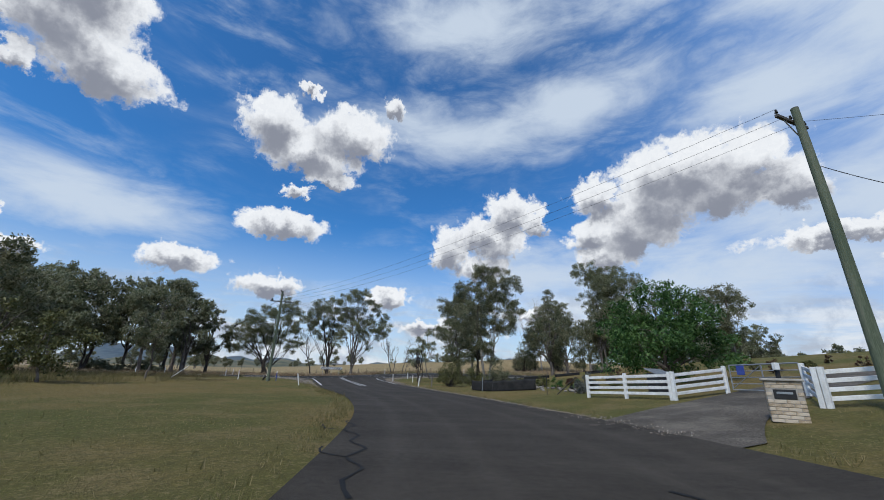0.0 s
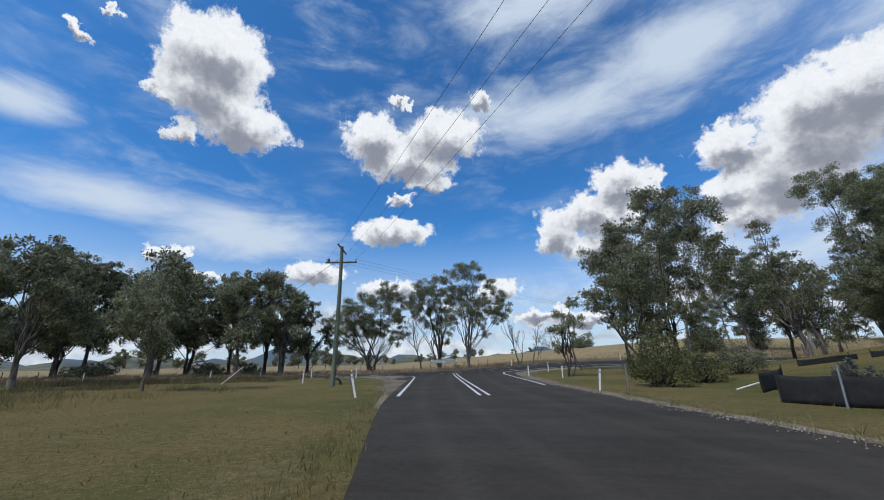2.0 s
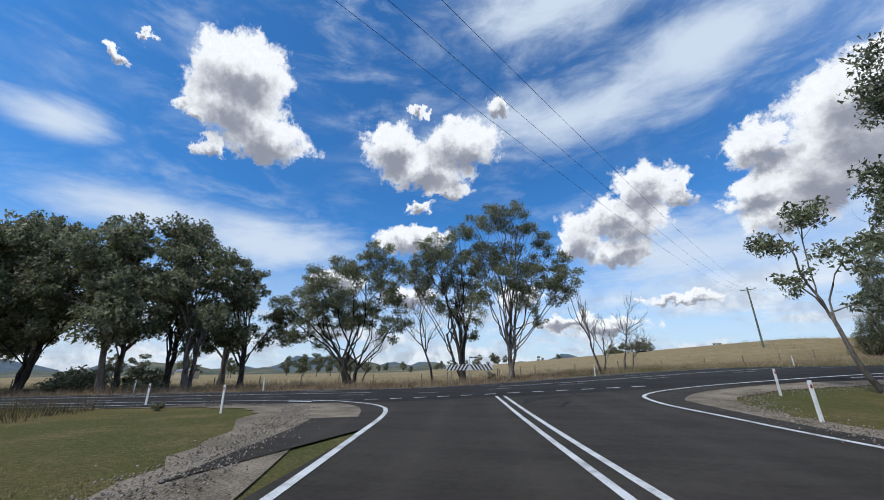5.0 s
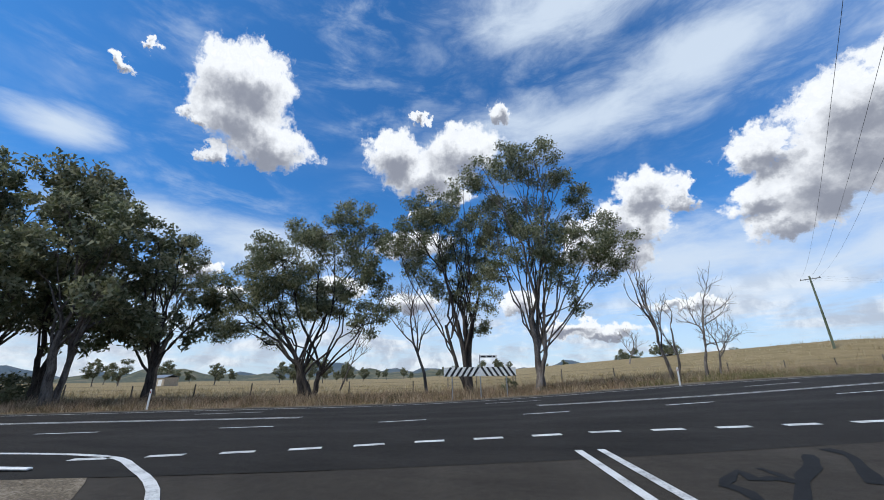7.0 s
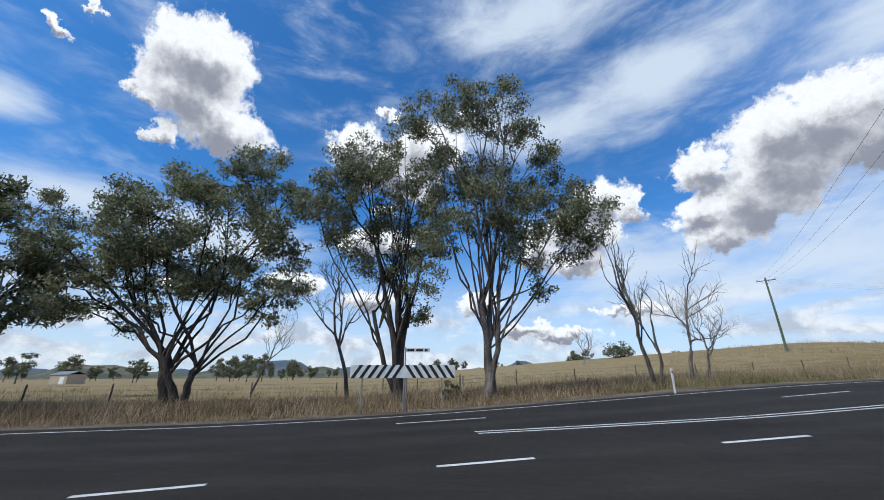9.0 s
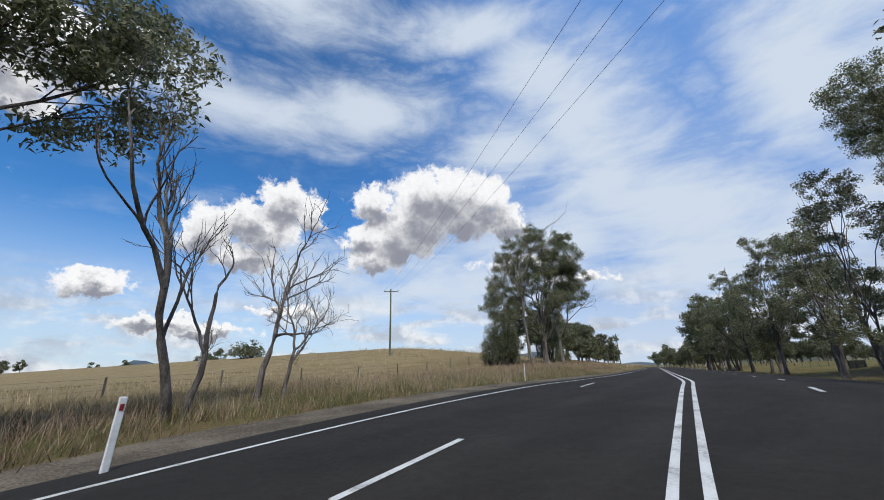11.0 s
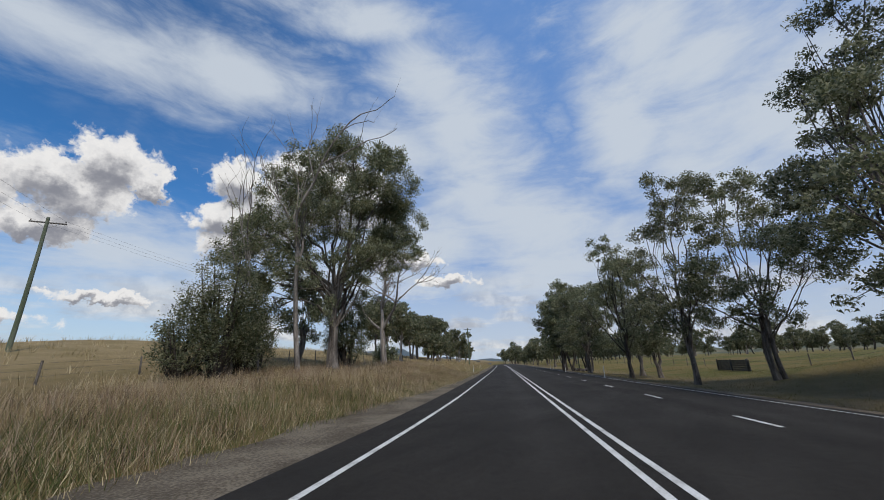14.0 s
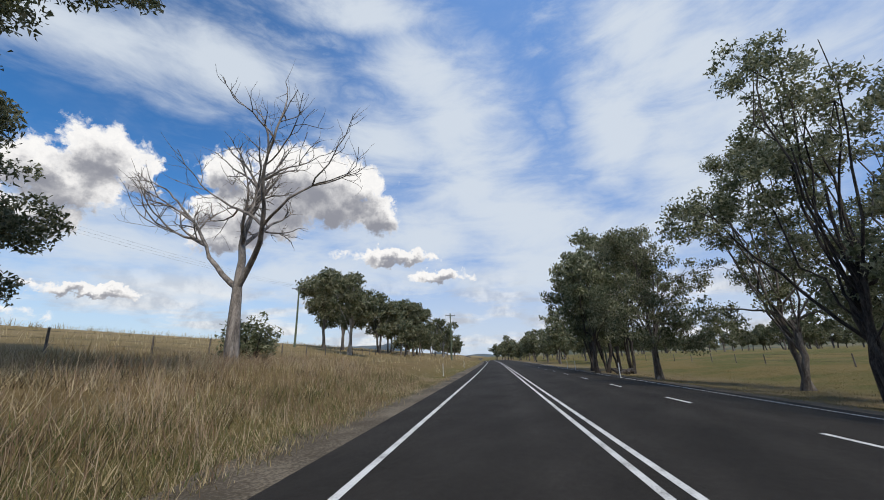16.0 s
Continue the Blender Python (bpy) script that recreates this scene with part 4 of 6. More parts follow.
gum(-22.8, 98.4, ((-5.0, 12.4, 1.8), (-2.8, 13.8, 1.9), (-0.6, 11.8, 1.9), (-3.6, 10.0, 1.8), (-1.4, 8.6, 1.7), (1.2, 9.8, 1.7), (0.6, 7.0, 1.5), (-5.6, 10.4, 1.2), (-0.2, 14.2, 1.4), (2.0, 12.6, 1.5), (-3.4, 15.2, 1.6), (-1.6, 16.0, 1.4), (-6.2, 12.0, 1.3), (0.4, 5.4, 1.0)),
    "gum tree with many dark leaning stems behind the sight board", stems=5, trunk_r=0.24, fork=0.34, seed=3, axis=AX, bark=M_BARK_DARK, sticks=12, leaf=0.18, dens=0.9)
gum(-17.9, 96.8, ((-3.2, 15.8, 1.7), (-1.2, 17.0, 1.7), (1.0, 17.2, 1.8), (2.6, 15.6, 1.4), (-2.0, 12.8, 2.0), (0.6, 13.4, 2.0), (0.0, 10.2, 2.0), (2.6, 10.6, 2.0), (4.8, 10.2, 1.7), (4.0, 12.6, 1.3),
                    (6.2, 8.6, 1.3), (2.4, 7.6, 1.5), (-2.4, 8.4, 1.6), (3.6, 6.0, 0.9), (7.0, 10.4, 1.6), (6.4, 12.8, 1.5), (5.2, 14.8, 1.5)), "tall gum tree with a pale single trunk and long low limbs", stems=3, trunk_r=0.25, fork=0.26, seed=4, axis=AX, sticks=8, leaf=0.18, dens=0.9, lean=(-0.7, -0.3))
dead(-27.6, 100.6, 12.5, 0.9, "leaning dead tree with thin bare branches", seed=5, lean=(-0.28, -0.05), r0=0.15, levels=4, material=M_BARK)
dead(-43.0, 110.0, 9.0, 0.8, "small bare tree with upright branches", seed=6, r0=0.12, levels=4, material=M_BARK)
dead(-9.0, 99.7, 8.6, 0.5, "dead tree with bare grey limbs", seed=23, r0=0.13, levels=4, kids=(1, 3), stems=2, lean=(0.05, 0.0), material=M_BARK)
dead(-7.0, 101.0, 8.4, 0.9, "dead tree with bare grey limbs", seed=8, r0=0.12, levels=4, lean=(0.18, 0.05), material=M_BARK)
dead(-6.4, 100.8, 5.0, 1.3, "low dead tree with drooping fine twigs", seed=9, r0=0.09, levels=4, lean=(0.55, 0.2), fine=0.9, material=M_BARK)
dead(-4.0, 178.0, 9.5, 0.9, "bare dead tree standing alone in the paddock", seed=10, r0=0.2, levels=4)
bush(6.0, 186.0, 9.0, 5.0, "dense dark shrub in the dry paddock", 1, M_LEAF_DARK, leaf=0.4, dens=0.5)
# added bush that fills the dark patch behind the sight board
bush(-19.9, 97.6, 1.7, 1.3, "small dark bush filling a dark patch behind the sight board", 2, M_LEAF_DARK)

# belt of gums along the main road to the west
for i, (s_, o_, h_, w_) in enumerate(((-12, 93.5, 16.5, 10), (-9.5, 98, 17.5, 10), (-6.0, 95.5, 14.0, 8), (-2.5, 99, 13.0, 7), (-24, 93, 15, 10), (-45, 93, 15, 10), (-16, 101, 17, 9), (-20, 95, 16, 11), (-27, 98, 18.5, 12), (-34, 95, 18, 12), (-41, 99, 19, 11), (-49, 95.5, 18.5, 11),
                                       (-57, 96, 18, 11), (-65, 99, 17.5, 11), (-74, 96, 17, 11), (-84, 99, 16, 11), (-30, 106, 14, 9), (-47, 107, 14, 9), (-66, 108, 15, 10))):
    bx, by = so(s_, o_)
    gum(float(bx), float(by), auto_lobes(h_, w_, 40 + i, 0.30, 11), "tall dark gum tree in the roadside belt", stems=1 + i % 3, trunk_r=0.28, fork=0.34, seed=40 + i, axis=AX,
        foliage=M_LEAF_DARK if i % 2 else M_LEAF, leaf=0.36, dens=0.85, bark=M_BARK_DARK if i % 2 else M_BARK, clump=0.60)
for i, (s_, o_, w_, h_) in enumerate(((-10, 95.5, 4, 1.6), (-15, 93.5, 4, 1.8), (-33, 94, 5, 2.2), (-52, 94, 6, 2.4), (-13, 101, 5, 2.6), (-21, 103, 6, 3.0), (-38, 103, 7, 3.4), (-56, 102, 8, 4),
                                       (-37, 97, 5, 2.2), (-66, 97, 8, 4), (-76, 100, 9, 4.4), (-86, 96, 9, 4.4))):
    bx, by = so(s_, o_)
    bush(float(bx), float(by), w_, h_, "dark scrub under the roadside gums", 20 + i, M_LEAF_DARK, dens=0.60, leaf=0.32)
gum(-25.6, 48.6, auto_lobes(8.4, 4.6, 71, 0.3, 8), "slim young gum on the mown verge", trunk_r=0.07, fork=0.45, seed=71, foliage=M_LEAF_DARK)
gum(-27.6, 35.2, auto_lobes(5.6, 4.2, 72, 0.2, 8), "young tree with yellow-green leaves", trunk_r=0.10, fork=0.35, seed=72, foliage=M_LEAF_OLIVE)
gum(-23.4, 36.9, auto_lobes(4.2, 3.4, 73, 0.16, 9), "young tree with yellow-green leaves", trunk_r=0.08, fork=0.35, seed=73, foliage=M_LEAF_OLIVE)
gum(-38.0, 40.0, auto_lobes(12.0, 8.0, 74, 0.3, 10), "dark gum behind the young trees", trunk_r=0.24, leaf=0.30, fork=0.35, seed=74, foliage=M_LEAF_DARK)
gum(-45.0, 52.0, auto_lobes(12.5, 8.0, 75, 0.3, 10), "dark gum behind the young trees", trunk_r=0.24, leaf=0.30, fork=0.35, seed=75, foliage=M_LEAF_DARK)
gum(-42.0, 30.0, auto_lobes(12.0, 8.0, 76, 0.3, 10), "dark gum behind the young trees", trunk_r=0.24, leaf=0.30, fork=0.35, seed=76, foliage=M_LEAF_DARK)

# right of the side road
gum(8.8, 73.5, ((-5.2, 12.0, 2.0), (-3.4, 15.0, 2.1), (-0.8, 17.4, 2.0), (1.8, 17.0, 1.9), (4.2, 15.4, 1.9), (0.4, 14.4, 2.2), (4.8, 11.6, 1.6), (2.2, 11.8, 2.2), (-1.2, 11.4, 2.2), (-3.2, 8.6, 1.9), (0.8, 8.6, 1.8), (3.8, 8.6, 1.6), (-5.0, 8.6, 1.2)),
    "large gum with several pale smooth trunks", stems=4, trunk_r=0.18, fork=0.38, seed=80, axis=-15, bark=M_BARK_PALE, foliage=M_LEAF_DARK)
gum(3.6, 66.0, ((-0.8, 4.0, 1.2), (0.6, 5.6, 1.4), (-0.4, 7.4, 1.4), (0.8, 9.0, 1.2), (0.0, 10.4, 0.9), (1.4, 3.4, 1.1), (1.6, 7.0, 1.1)), "slender dark she-oak with drooping foliage", stems=3, trunk_r=0.12,
    fork=0.3, seed=81, axis=-15, foliage=M_LEAF_DARK, bark=M_BARK_DARK)
gum(6.6, 67.4, ((-1.0, 4.0, 1.4), (0.8, 5.6, 1.6), (-0.6, 7.6, 1.6), (1.0, 9.4, 1.5), (0.0, 11.4, 1.3), (1.6, 3.4, 1.3), (0.4, 13.0, 0.9)), "slender dark she-oak with drooping foliage", stems=3, trunk_r=0.13,
    fork=0.3, seed=86, axis=-15, foliage=M_LEAF_DARK, bark=M_BARK_DARK)
gum(4.4, 75.6, ((-2.4, 8.0, 1.6), (-1.0, 10.4, 1.8), (0.8, 12.4, 1.7), (-2.2, 12.2, 1.4), (1.6, 8.8, 1.7), (-0.2, 6.6, 1.5), (2.6, 11.0, 1.5), (0.2, 14.2, 1.3)), "gum with several slim grey trunks", stems=3, trunk_r=0.17,
    fork=0.34, seed=87, axis=-15, foliage=M_LEAF_DARK)
gum(-1.8, 70.0, ((-0.9, 2.6, 0.7), (0.6, 3.2, 0.8), (-0.3, 4.6, 0.8), (0.9, 5.4, 0.7), (-1.4, 4.2, 0.5)), "thin scrubby tree with bare upright sticks", stems=4, trunk_r=0.09, fork=0.4, seed=82,
    axis=-15, bark=M_BARK_DARK, sticks=12, dens=0.8)
gum(-0.2, 78.0, ((-1.6, 6.6, 0.9), (-0.6, 7.6, 0.9), (0.4, 5.4, 0.9), (-1.8, 4.6, 0.7), (0.8, 3.6, 0.8)), "thin leaning gum with sparse leaves", trunk_r=0.1, fork=0.4, seed=83, axis=-15, lean=(-0.6, 0), foliage=M_LEAF)
gum(7.4, 82.6, auto_lobes(12.0, 6.0, 84, 0.35, 9), "gum with a thick pale trunk beside the main road", trunk_r=0.24, fork=0.4, seed=84, bark=M_BARK_PALE, foliage=M_LEAF_DARK)
gum(5.4, 71.5, ((-2.6, 5.6, 1.2), (-3.6, 7.4, 1.2), (-1.8, 8.6, 1.2), (-3.2, 9.8, 1.0), (-0.6, 6.6, 1.1)), "gum with a long leaning trunk", bark=M_BARK_DARK, trunk_r=0.15, fork=0.45, seed=85, axis=-15, lean=(-1.6, 0.2), foliage=M_LEAF_DARK)
bush(2.3, 55.2, 3.6, 3.2, "broad olive-green shrub on the verge", 30, M_LEAF_OLIVE, dens=1.1)
bush(5.4, 58.4, 3.2, 2.8, "broad olive-green shrub on the verge", 31, M_LEAF_OLIVE, dens=1.0)
bush(8.6, 62.0, 3.4, 2.6, "dark green shrub behind the verge", 32, M_LEAF_DARK)
for i, (x_, y_, h_, w_) in enumerate(((20.0, 77.0, 10.5, 7.0), (30.0, 79.5, 11.5, 8.5), (38.5, 74.0, 11.5, 8.0), (46.0, 70.0, 12, 8), (25.0, 84.0, 11, 7))):
    gum(x_, y_, auto_lobes(h_, w_, 90 + i, 0.32, 10), "gum tree on the rising paddock", stems=1 + i % 2, trunk_r=0.25, fork=0.4, seed=90 + i, dens=0.75, foliage=M_LEAF_DARK, sticks=3 if i < 2 else 0)
gum(14.7, 36.2, ((-2.6, 1.8, 1.3), (-2.5, 3.3, 1.2), (-1.4, 4.4, 1.2), (0.0, 5.3, 1.3), (1.4, 4.9, 1.3), (2.5, 3.5, 1.2), (2.9, 2.0, 1.2), (1.4, 1.7, 1.4), (0.0, 2.6, 1.6), (-1.4, 2.0, 1.4), (1.1, 3.3, 1.4), (-1.1, 3.3, 1.4)),
    "dense round bright green shade tree", trunk_r=0.25, fork=0.2, seed=99, axis=-30, foliage=M_LEAF_GREEN, leaf=0.17, dens=1.1, name="shade_tree", group="")

# right of the main road
RIGHT = ((33.6, 86.4, 21.0, 14.0, 2), (22.5, 84.4, 17.0, 5.0, 1), (31.4, 92.7, 12.5, 4.6, 2), (35.0, 91.0, 17.0, 7.5, 3), (47.0, 94.8, 14.5, 8.0, 3), (46.6, 99.2, 16.0, 7.5, 2),
         (54.4, 104.3, 14.0, 7.0, 3), (58.4, 102.2, 12.0, 5.5, 2), (64.0, 104.5, 14.0, 7.0, 2), (69.0, 111.3, 12.0, 8.0, 3))
for i, (x_, y_, h_, w_, st) in enumerate(RIGHT):
    gum(x_, y_, auto_lobes(h_, w_, 110 + i, 0.22, 12), "open-crowned gum beside the main road", stems=st, trunk_r=0.18, fork=0.32, seed=110 + i, foliage=M_LEAF_DARK if i % 2 else M_LEAF, sticks=3 if i % 3 == 0 else 0, leaf=0.16, dens=0.85, clump=0.54,
        bark=M_BARK_DARK if i in (0, 1, 6) else M_BARK, axis=-60)
for i, (x_, y_, h_, w_) in enumerate(((80.0, 116.5, 15.0, 8.5), (84.0, 119.0, 14.5, 8.0), (86.0, 115.0, 15.5, 8.0), (92.0, 117.0, 14.0, 8), (76.0, 116.8, 12, 6))):
    gum(x_, y_, auto_lobes(h_, w_, 130 + i, 0.28, 10), "gum in a dense roadside clump", stems=3, trunk_r=0.18, leaf=0.33, clump=0.58, fork=0.34, seed=130 + i, foliage=M_LEAF_DARK if i % 2 else M_LEAF, bark=M_BARK_DARK)

# left of the main road, after the turn
gum(33.6, 121.6, ((-6.0, 10.0, 2.2), (-6.2, 12.6, 1.9), (-4.2, 15.2, 2.3), (-1.2, 17.8, 2.2), (2.0, 17.4, 2.3), (4.4, 15.4, 2.2), (5.8, 12.6, 1.9), (5.6, 9.9, 1.5), (4.0, 12.6, 2.5), (0.0, 13.4, 2.6),
                  (-3.0, 11.0, 2.4), (0.8, 9.4, 2.2), (3.4, 9.0, 1.8), (-6.0, 7.0, 1.6), (1.6, 6.4, 1.2), (-2.6, 7.6, 1.8), (-4.6, 7.4, 1.6), (-2.4, 14.0, 2.3), (2.4, 15.0, 2.3), (5.2, 14.4, 1.9), (0.4, 19.6, 1.9), (-3.0, 17.6, 1.8), (3.8, 18.4, 1.8), (4.8, 11.0, 1.9), (-4.6, 5.4, 1.4), (-7.2, 8.8, 1.5), (-0.6, 4.6, 1.3), (2.4, 10.6, 2.3)),
    "large gum with a thick twin trunk in long grass", stems=2, trunk_r=0.40, fork=0.30, seed=150, axis=-40, leaf=0.16, dens=0.75)
dead(31.0, 121.9, 22.5, 0.5, "tall bleached dead gum with few upright limbs", seed=26, r0=0.20, levels=4, kids=(1, 3), wander=0.05, first=0.4, lean=(-0.09, 0.08))
dead(28.6, 122.6, 15.0, 0.5, "bleached dead gum leaning over shrubs", seed=27, r0=0.09, levels=3, lean=(-0.10, 0.09), kids=(1, 3), wander=0.08)
for i, (x_, y_, w_, h_) in enumerate(((25.8, 122.2, 4.2, 10.5), (24.0, 122.4, 3.0, 6.5), (27.4, 122.6, 3.0, 8.0), (29.4, 124.6, 2.8, 7.0), (36.4, 123.2, 4.0, 10.0))):
    bush(x_, y_, w_, h_, "tall dense dark green roadside shrub", 40 + i, M_LEAF_DARK, dens=0.95, name="tall_shrub", leaf=0.12)
gum(37.6, 131.0, auto_lobes(10.0, 6.0, 155, 0.25, 10), "smaller gum behind the twin-trunked gum", stems=3, trunk_r=0.18, seed=155, leaf=0.22, foliage=M_LEAF_DARK)
dead(47.9, 129.4, 17.6, 1.35, "bare dead gum with a pale trunk and fine branches", seed=38, r0=0.34, levels=5, lean=(0.0, 0.0), kids=(2, 4), first=0.19, wander=0.04, fine=1.2, reach=1.6)
bush(49.6, 130.8, 3.4, 3.6, "round green shrub behind the dead gum", 50, M_LEAF, leaf=0.2)
for i in range(13):
    r_ = np.random.default_rng(60 + i)
    x_, y_ = 78 + i * 5.4 + r_.uniform(-2, 2), 158 + i * 2.2 + r_.uniform(-7, 7)
    gum(x_, y_, auto_lobes(r_.uniform(12, 15.5), r_.uniform(8, 11), 160 + i, 0.42, 7), "gum in a far grove on the rise", trunk_r=0.28, fork=0.45, seed=160 + i, leaf=0.50, dens=0.85, clump=0.75, foliage=M_LEAF_DARK,
        bark=M_BARK_PALE if i % 3 == 0 else M_BARK, group="far grove")


# far trees share a few meshes
FAR = [gum(300 + 30 * i, -300, auto_lobes(9.5 + i, 8.0, 180 + i, 0.28, 7), "far dark gum tree across the paddocks", trunk_r=0.26, fork=0.35, seed=180 + i, leaf=0.62, dens=0.42, foliage=M_LEAF_DARK, group="far gum trees", z=0, far=True, clump=0.95) for i in range(4)]


def far_tree(x, y, k, f):
    t = FAR[k % 4]
    c = copy_thing(t, pose(x, y, float(land(x, y)) - 0.1, 0, 0, (k * 77) % 360))
    c.scale = (f, f, f)


rf = np.random.default_rng(5)
k_ = 0
for n_, a0, a1, d0, d1 in ((26, -75, -32, 170, 420), (30, -40, 12, 230, 560), (10, 14, 40, 260, 500), (22, 58, 72, 180, 380), (24, 76, 112, 180, 340), (22, 25, 60, 110, 200), (14, 60, 68, 260, 420), (26, 70, 100, 170, 300), (60, 66, 108, 330, 470), (64, 74, 122, 190, 270), (10, -110, -75, 120, 260)):
    for q_ in range(n_):
        az_, d_ = radians(rf.uniform(a0, a1)), rf.uniform(d0, d1)
        x_, y_ = 0 + d_ * math.sin(az_), 85 + d_ * math.cos(az_)
        if a0 == 25:
            x_, y_ = 4 + d_ * math.sin(az_), 20 + d_ * math.cos(az_)
        o_ = -UY * x_ + UX * y_
        s_ = UX * x_ + UY * y_
        bnd = 0.0003 * max(0, s_ - 150) ** 2
        if 66 + bnd < o_ < 100 + bnd or (a0 < 40 and o_ < 110):
            continue
        if s_ > 30 and o_ > 100 and d_ < 200:
            continue
        far_tree(x_, y_, k_, rf.uniform(0.6, 1.15))
        k_ += 1
for q_ in range(46):
    s_ = 160 + 5.4 * q_ + rf.uniform(-3, 3)
    o_ = (rf.uniform(52, 68) if q_ % 2 else rf.uniform(97, 112)) + 0.0003 * max(0, s_ - 150) ** 2
    x_, y_ = so(s_, o_)
    far_tree(float(x_), float(y_), q_, rf.uniform(0.8, 1.2))
for t_ in FAR:
    for o_ in (*t_.children, t_):
        bpy.data.objects.remove(o_)

# ---------------------------------------------------------------- power line
def power_pole(x, y, h, face, label, steps=0, second=False, arm=2.2, arm_z=None, r=0.17):
    """A treated timber pole; face: the direction of its crossarm, degrees from +x."""
    e = new("power_pole")
    e.location = (x, y, float(land(x, y)) - 0.15)
    n = 9
    t = np.linspace(0, 1, n)
    V, F = tubes([(np.stack([0.05 * np.sin(t * 3), 0.04 * np.sin(t * 2), t * (h + 0.15)], 1), r - 0.055 * t, 14)])
    ob_np("pole", V, F, M_TIMBER, e, smooth=True)
    bm = bmesh.new()
    cyl(bm, (0.01, 0.036, h + 0.14), (0.01, 0.036, h + 0.17), r - 0.056, sides=14)
    part("pole_top", bm, M_ARM, e)
    d = Vector((math.cos(radians(face)), math.sin(radians(face)), 0))
    rot = Matrix.Rotation(radians(face), 4, "Z")
    za = h - 0.25 if arm_z is None else arm_z
    side = Vector((-d.y, d.x, 0)) * (r + 0.02)
    beam = part("crossarm", box(bmesh.new(), Vector((0, 0, za)) + side, (arm, 0.09, 0.11), rot, 0.008), M_ARM, e)
    for sg in (-1, 1):
        bm = bmesh.new()
        cyl(bm, side + d * sg * arm * 0.30 + Vector((0, 0, za - 0.05)), side * 0.7 + Vector((0, 0, za - 0.55)), 0.018, sides=6)
        part("brace", bm, M_STEEL, e)
    ends = []
    for f in (-0.46, 0.0, 0.46):
        p = Vector((0, 0, za + 0.05)) + side + d * arm * f
        bm = bmesh.new()
        cyl(bm, p, p + Vector((0, 0, 0.1)), 0.012, sides=6)
        for k in range(3):
            cyl(bm, p + Vector((0, 0, 0.07 + 0.045 * k)), p + Vector((0, 0, 0.10 + 0.045 * k)), 0.05 - 0.008 * k, 0.035 - 0.006 * k, 10)
        part("insulator", bm, M_BLACKP, beam)
        ends.append(Vector(e.location) + p + Vector((0, 0, 0.2)))
    if second:
        d2 = Matrix.Rotation(radians(face + 78), 4, "Z")
        part("crossarm", box(bmesh.new(), Vector((0, 0, h + 0.02)) + side * 0.9, (1.5, 0.08, 0.10), d2 @ Matrix.Rotation(radians(14), 4, "Y"), 0.008), M_ARM, e)
        bm = bmesh.new()
        cyl(bm, Vector((0, 0, za + 0.05)) - d * arm * 0.4 + side, Vector((0, 0, za + 0.30)) - d * arm * 0.4 + side, 0.08, 0.06, 10)
        part("switch", bm, M_BLACKP, e)
    for k in range(steps):
        a = face + (70 if k % 2 else -110)
        dd = Vector((math.cos(radians(a)), math.sin(radians(a)), 0))
        z = h - 1.0 - 0.42 * k
        bm = bmesh.new()
        cyl(bm, dd * (r - 0.08) + Vector((0, 0, z)), dd * (r + 0.14) + Vector((0, 0, z)), 0.011, sides=6)
        part("step_bolt", bm, M_STEEL, e)
    tagged(e, label, "power pole", "power poles")
    return ends


def wire(a, b, sag, r=0.006, name="overhead_wire", label="dark overhead power wire between poles"):
    t = np.linspace(0, 1, 28)[:, None]
    P = np.array(a) * (1 - t) + np.array(b) * t
    P[:, 2] -= sag * 4 * (t * (1 - t))[:, 0]
    V, F = tubes([(P, np.full(28, r), 5)])
    tagged(ob_np(name, V, F, M_WIRE, smooth=True), label, "wire", "overhead wires")


p1 = power_pole(11.9, 22.5, 8.9, 20, "leaning-looking green treated timber power pole by the gate", arm=1.6, r=0.16)
p2 = power_pole(-17.3, 55.0, 9.75, 18, "green treated timber power pole with step bolts", steps=11, second=True, arm=2.3, arm_z=8.75)
p3 = power_pole(20.2, 142.5, 11.0, -30, "timber power pole on the paddock rise", arm=2.4)
p5 = power_pole(105.0, 150.5, 9.6, -50, "far timber power pole beside the road", arm=2.2)
p6 = power_pole(150.0, 178.0, 9.0, -50, "far timber power pole beside the road", arm=2.2)
p7 = power_pole(74.0, 160.0, 9.5, -45, "far timber power pole behind the trees", arm=2.2)
p8 = power_pole(92.5, 118.6, 8.5, -60, "slim timber power pole among the trees", arm=0.8, r=0.11)
for a, b in zip(p1, p2):
    wire(a, b, 0.9)
for a, b in zip(p2, p3):
    wire(a, b, 1.8)
for a, b in zip(p3, p7):
    wire(a, b, 1.0)
for a, b in zip(p5, p6):
    wire(a, b, 0.7)
wire(p1[2], (26.0, 12.0, 6.0), 0.5)
wire((11.9, 22.5, p1[0].z - 1.9), (24.0, 23.0, 7.6), 0.9, 0.012)
wire((-17.3, 55.0, 8.9), (-26.2, 49.6, float(land(-26.2, 49.6))), 0.0, 0.014, "stay_wire", "steel stay wire with an insulator")
bm = bmesh.new()
cyl(bm, (-20.6, 53.0, 5.68), (-20.85, 52.85, 5.42), 0.09, 0.09, 10)
tagged(part("stay_insulator", bm, M_BLACKP, None), "dark guy insulator on the stay wire", "insulator")


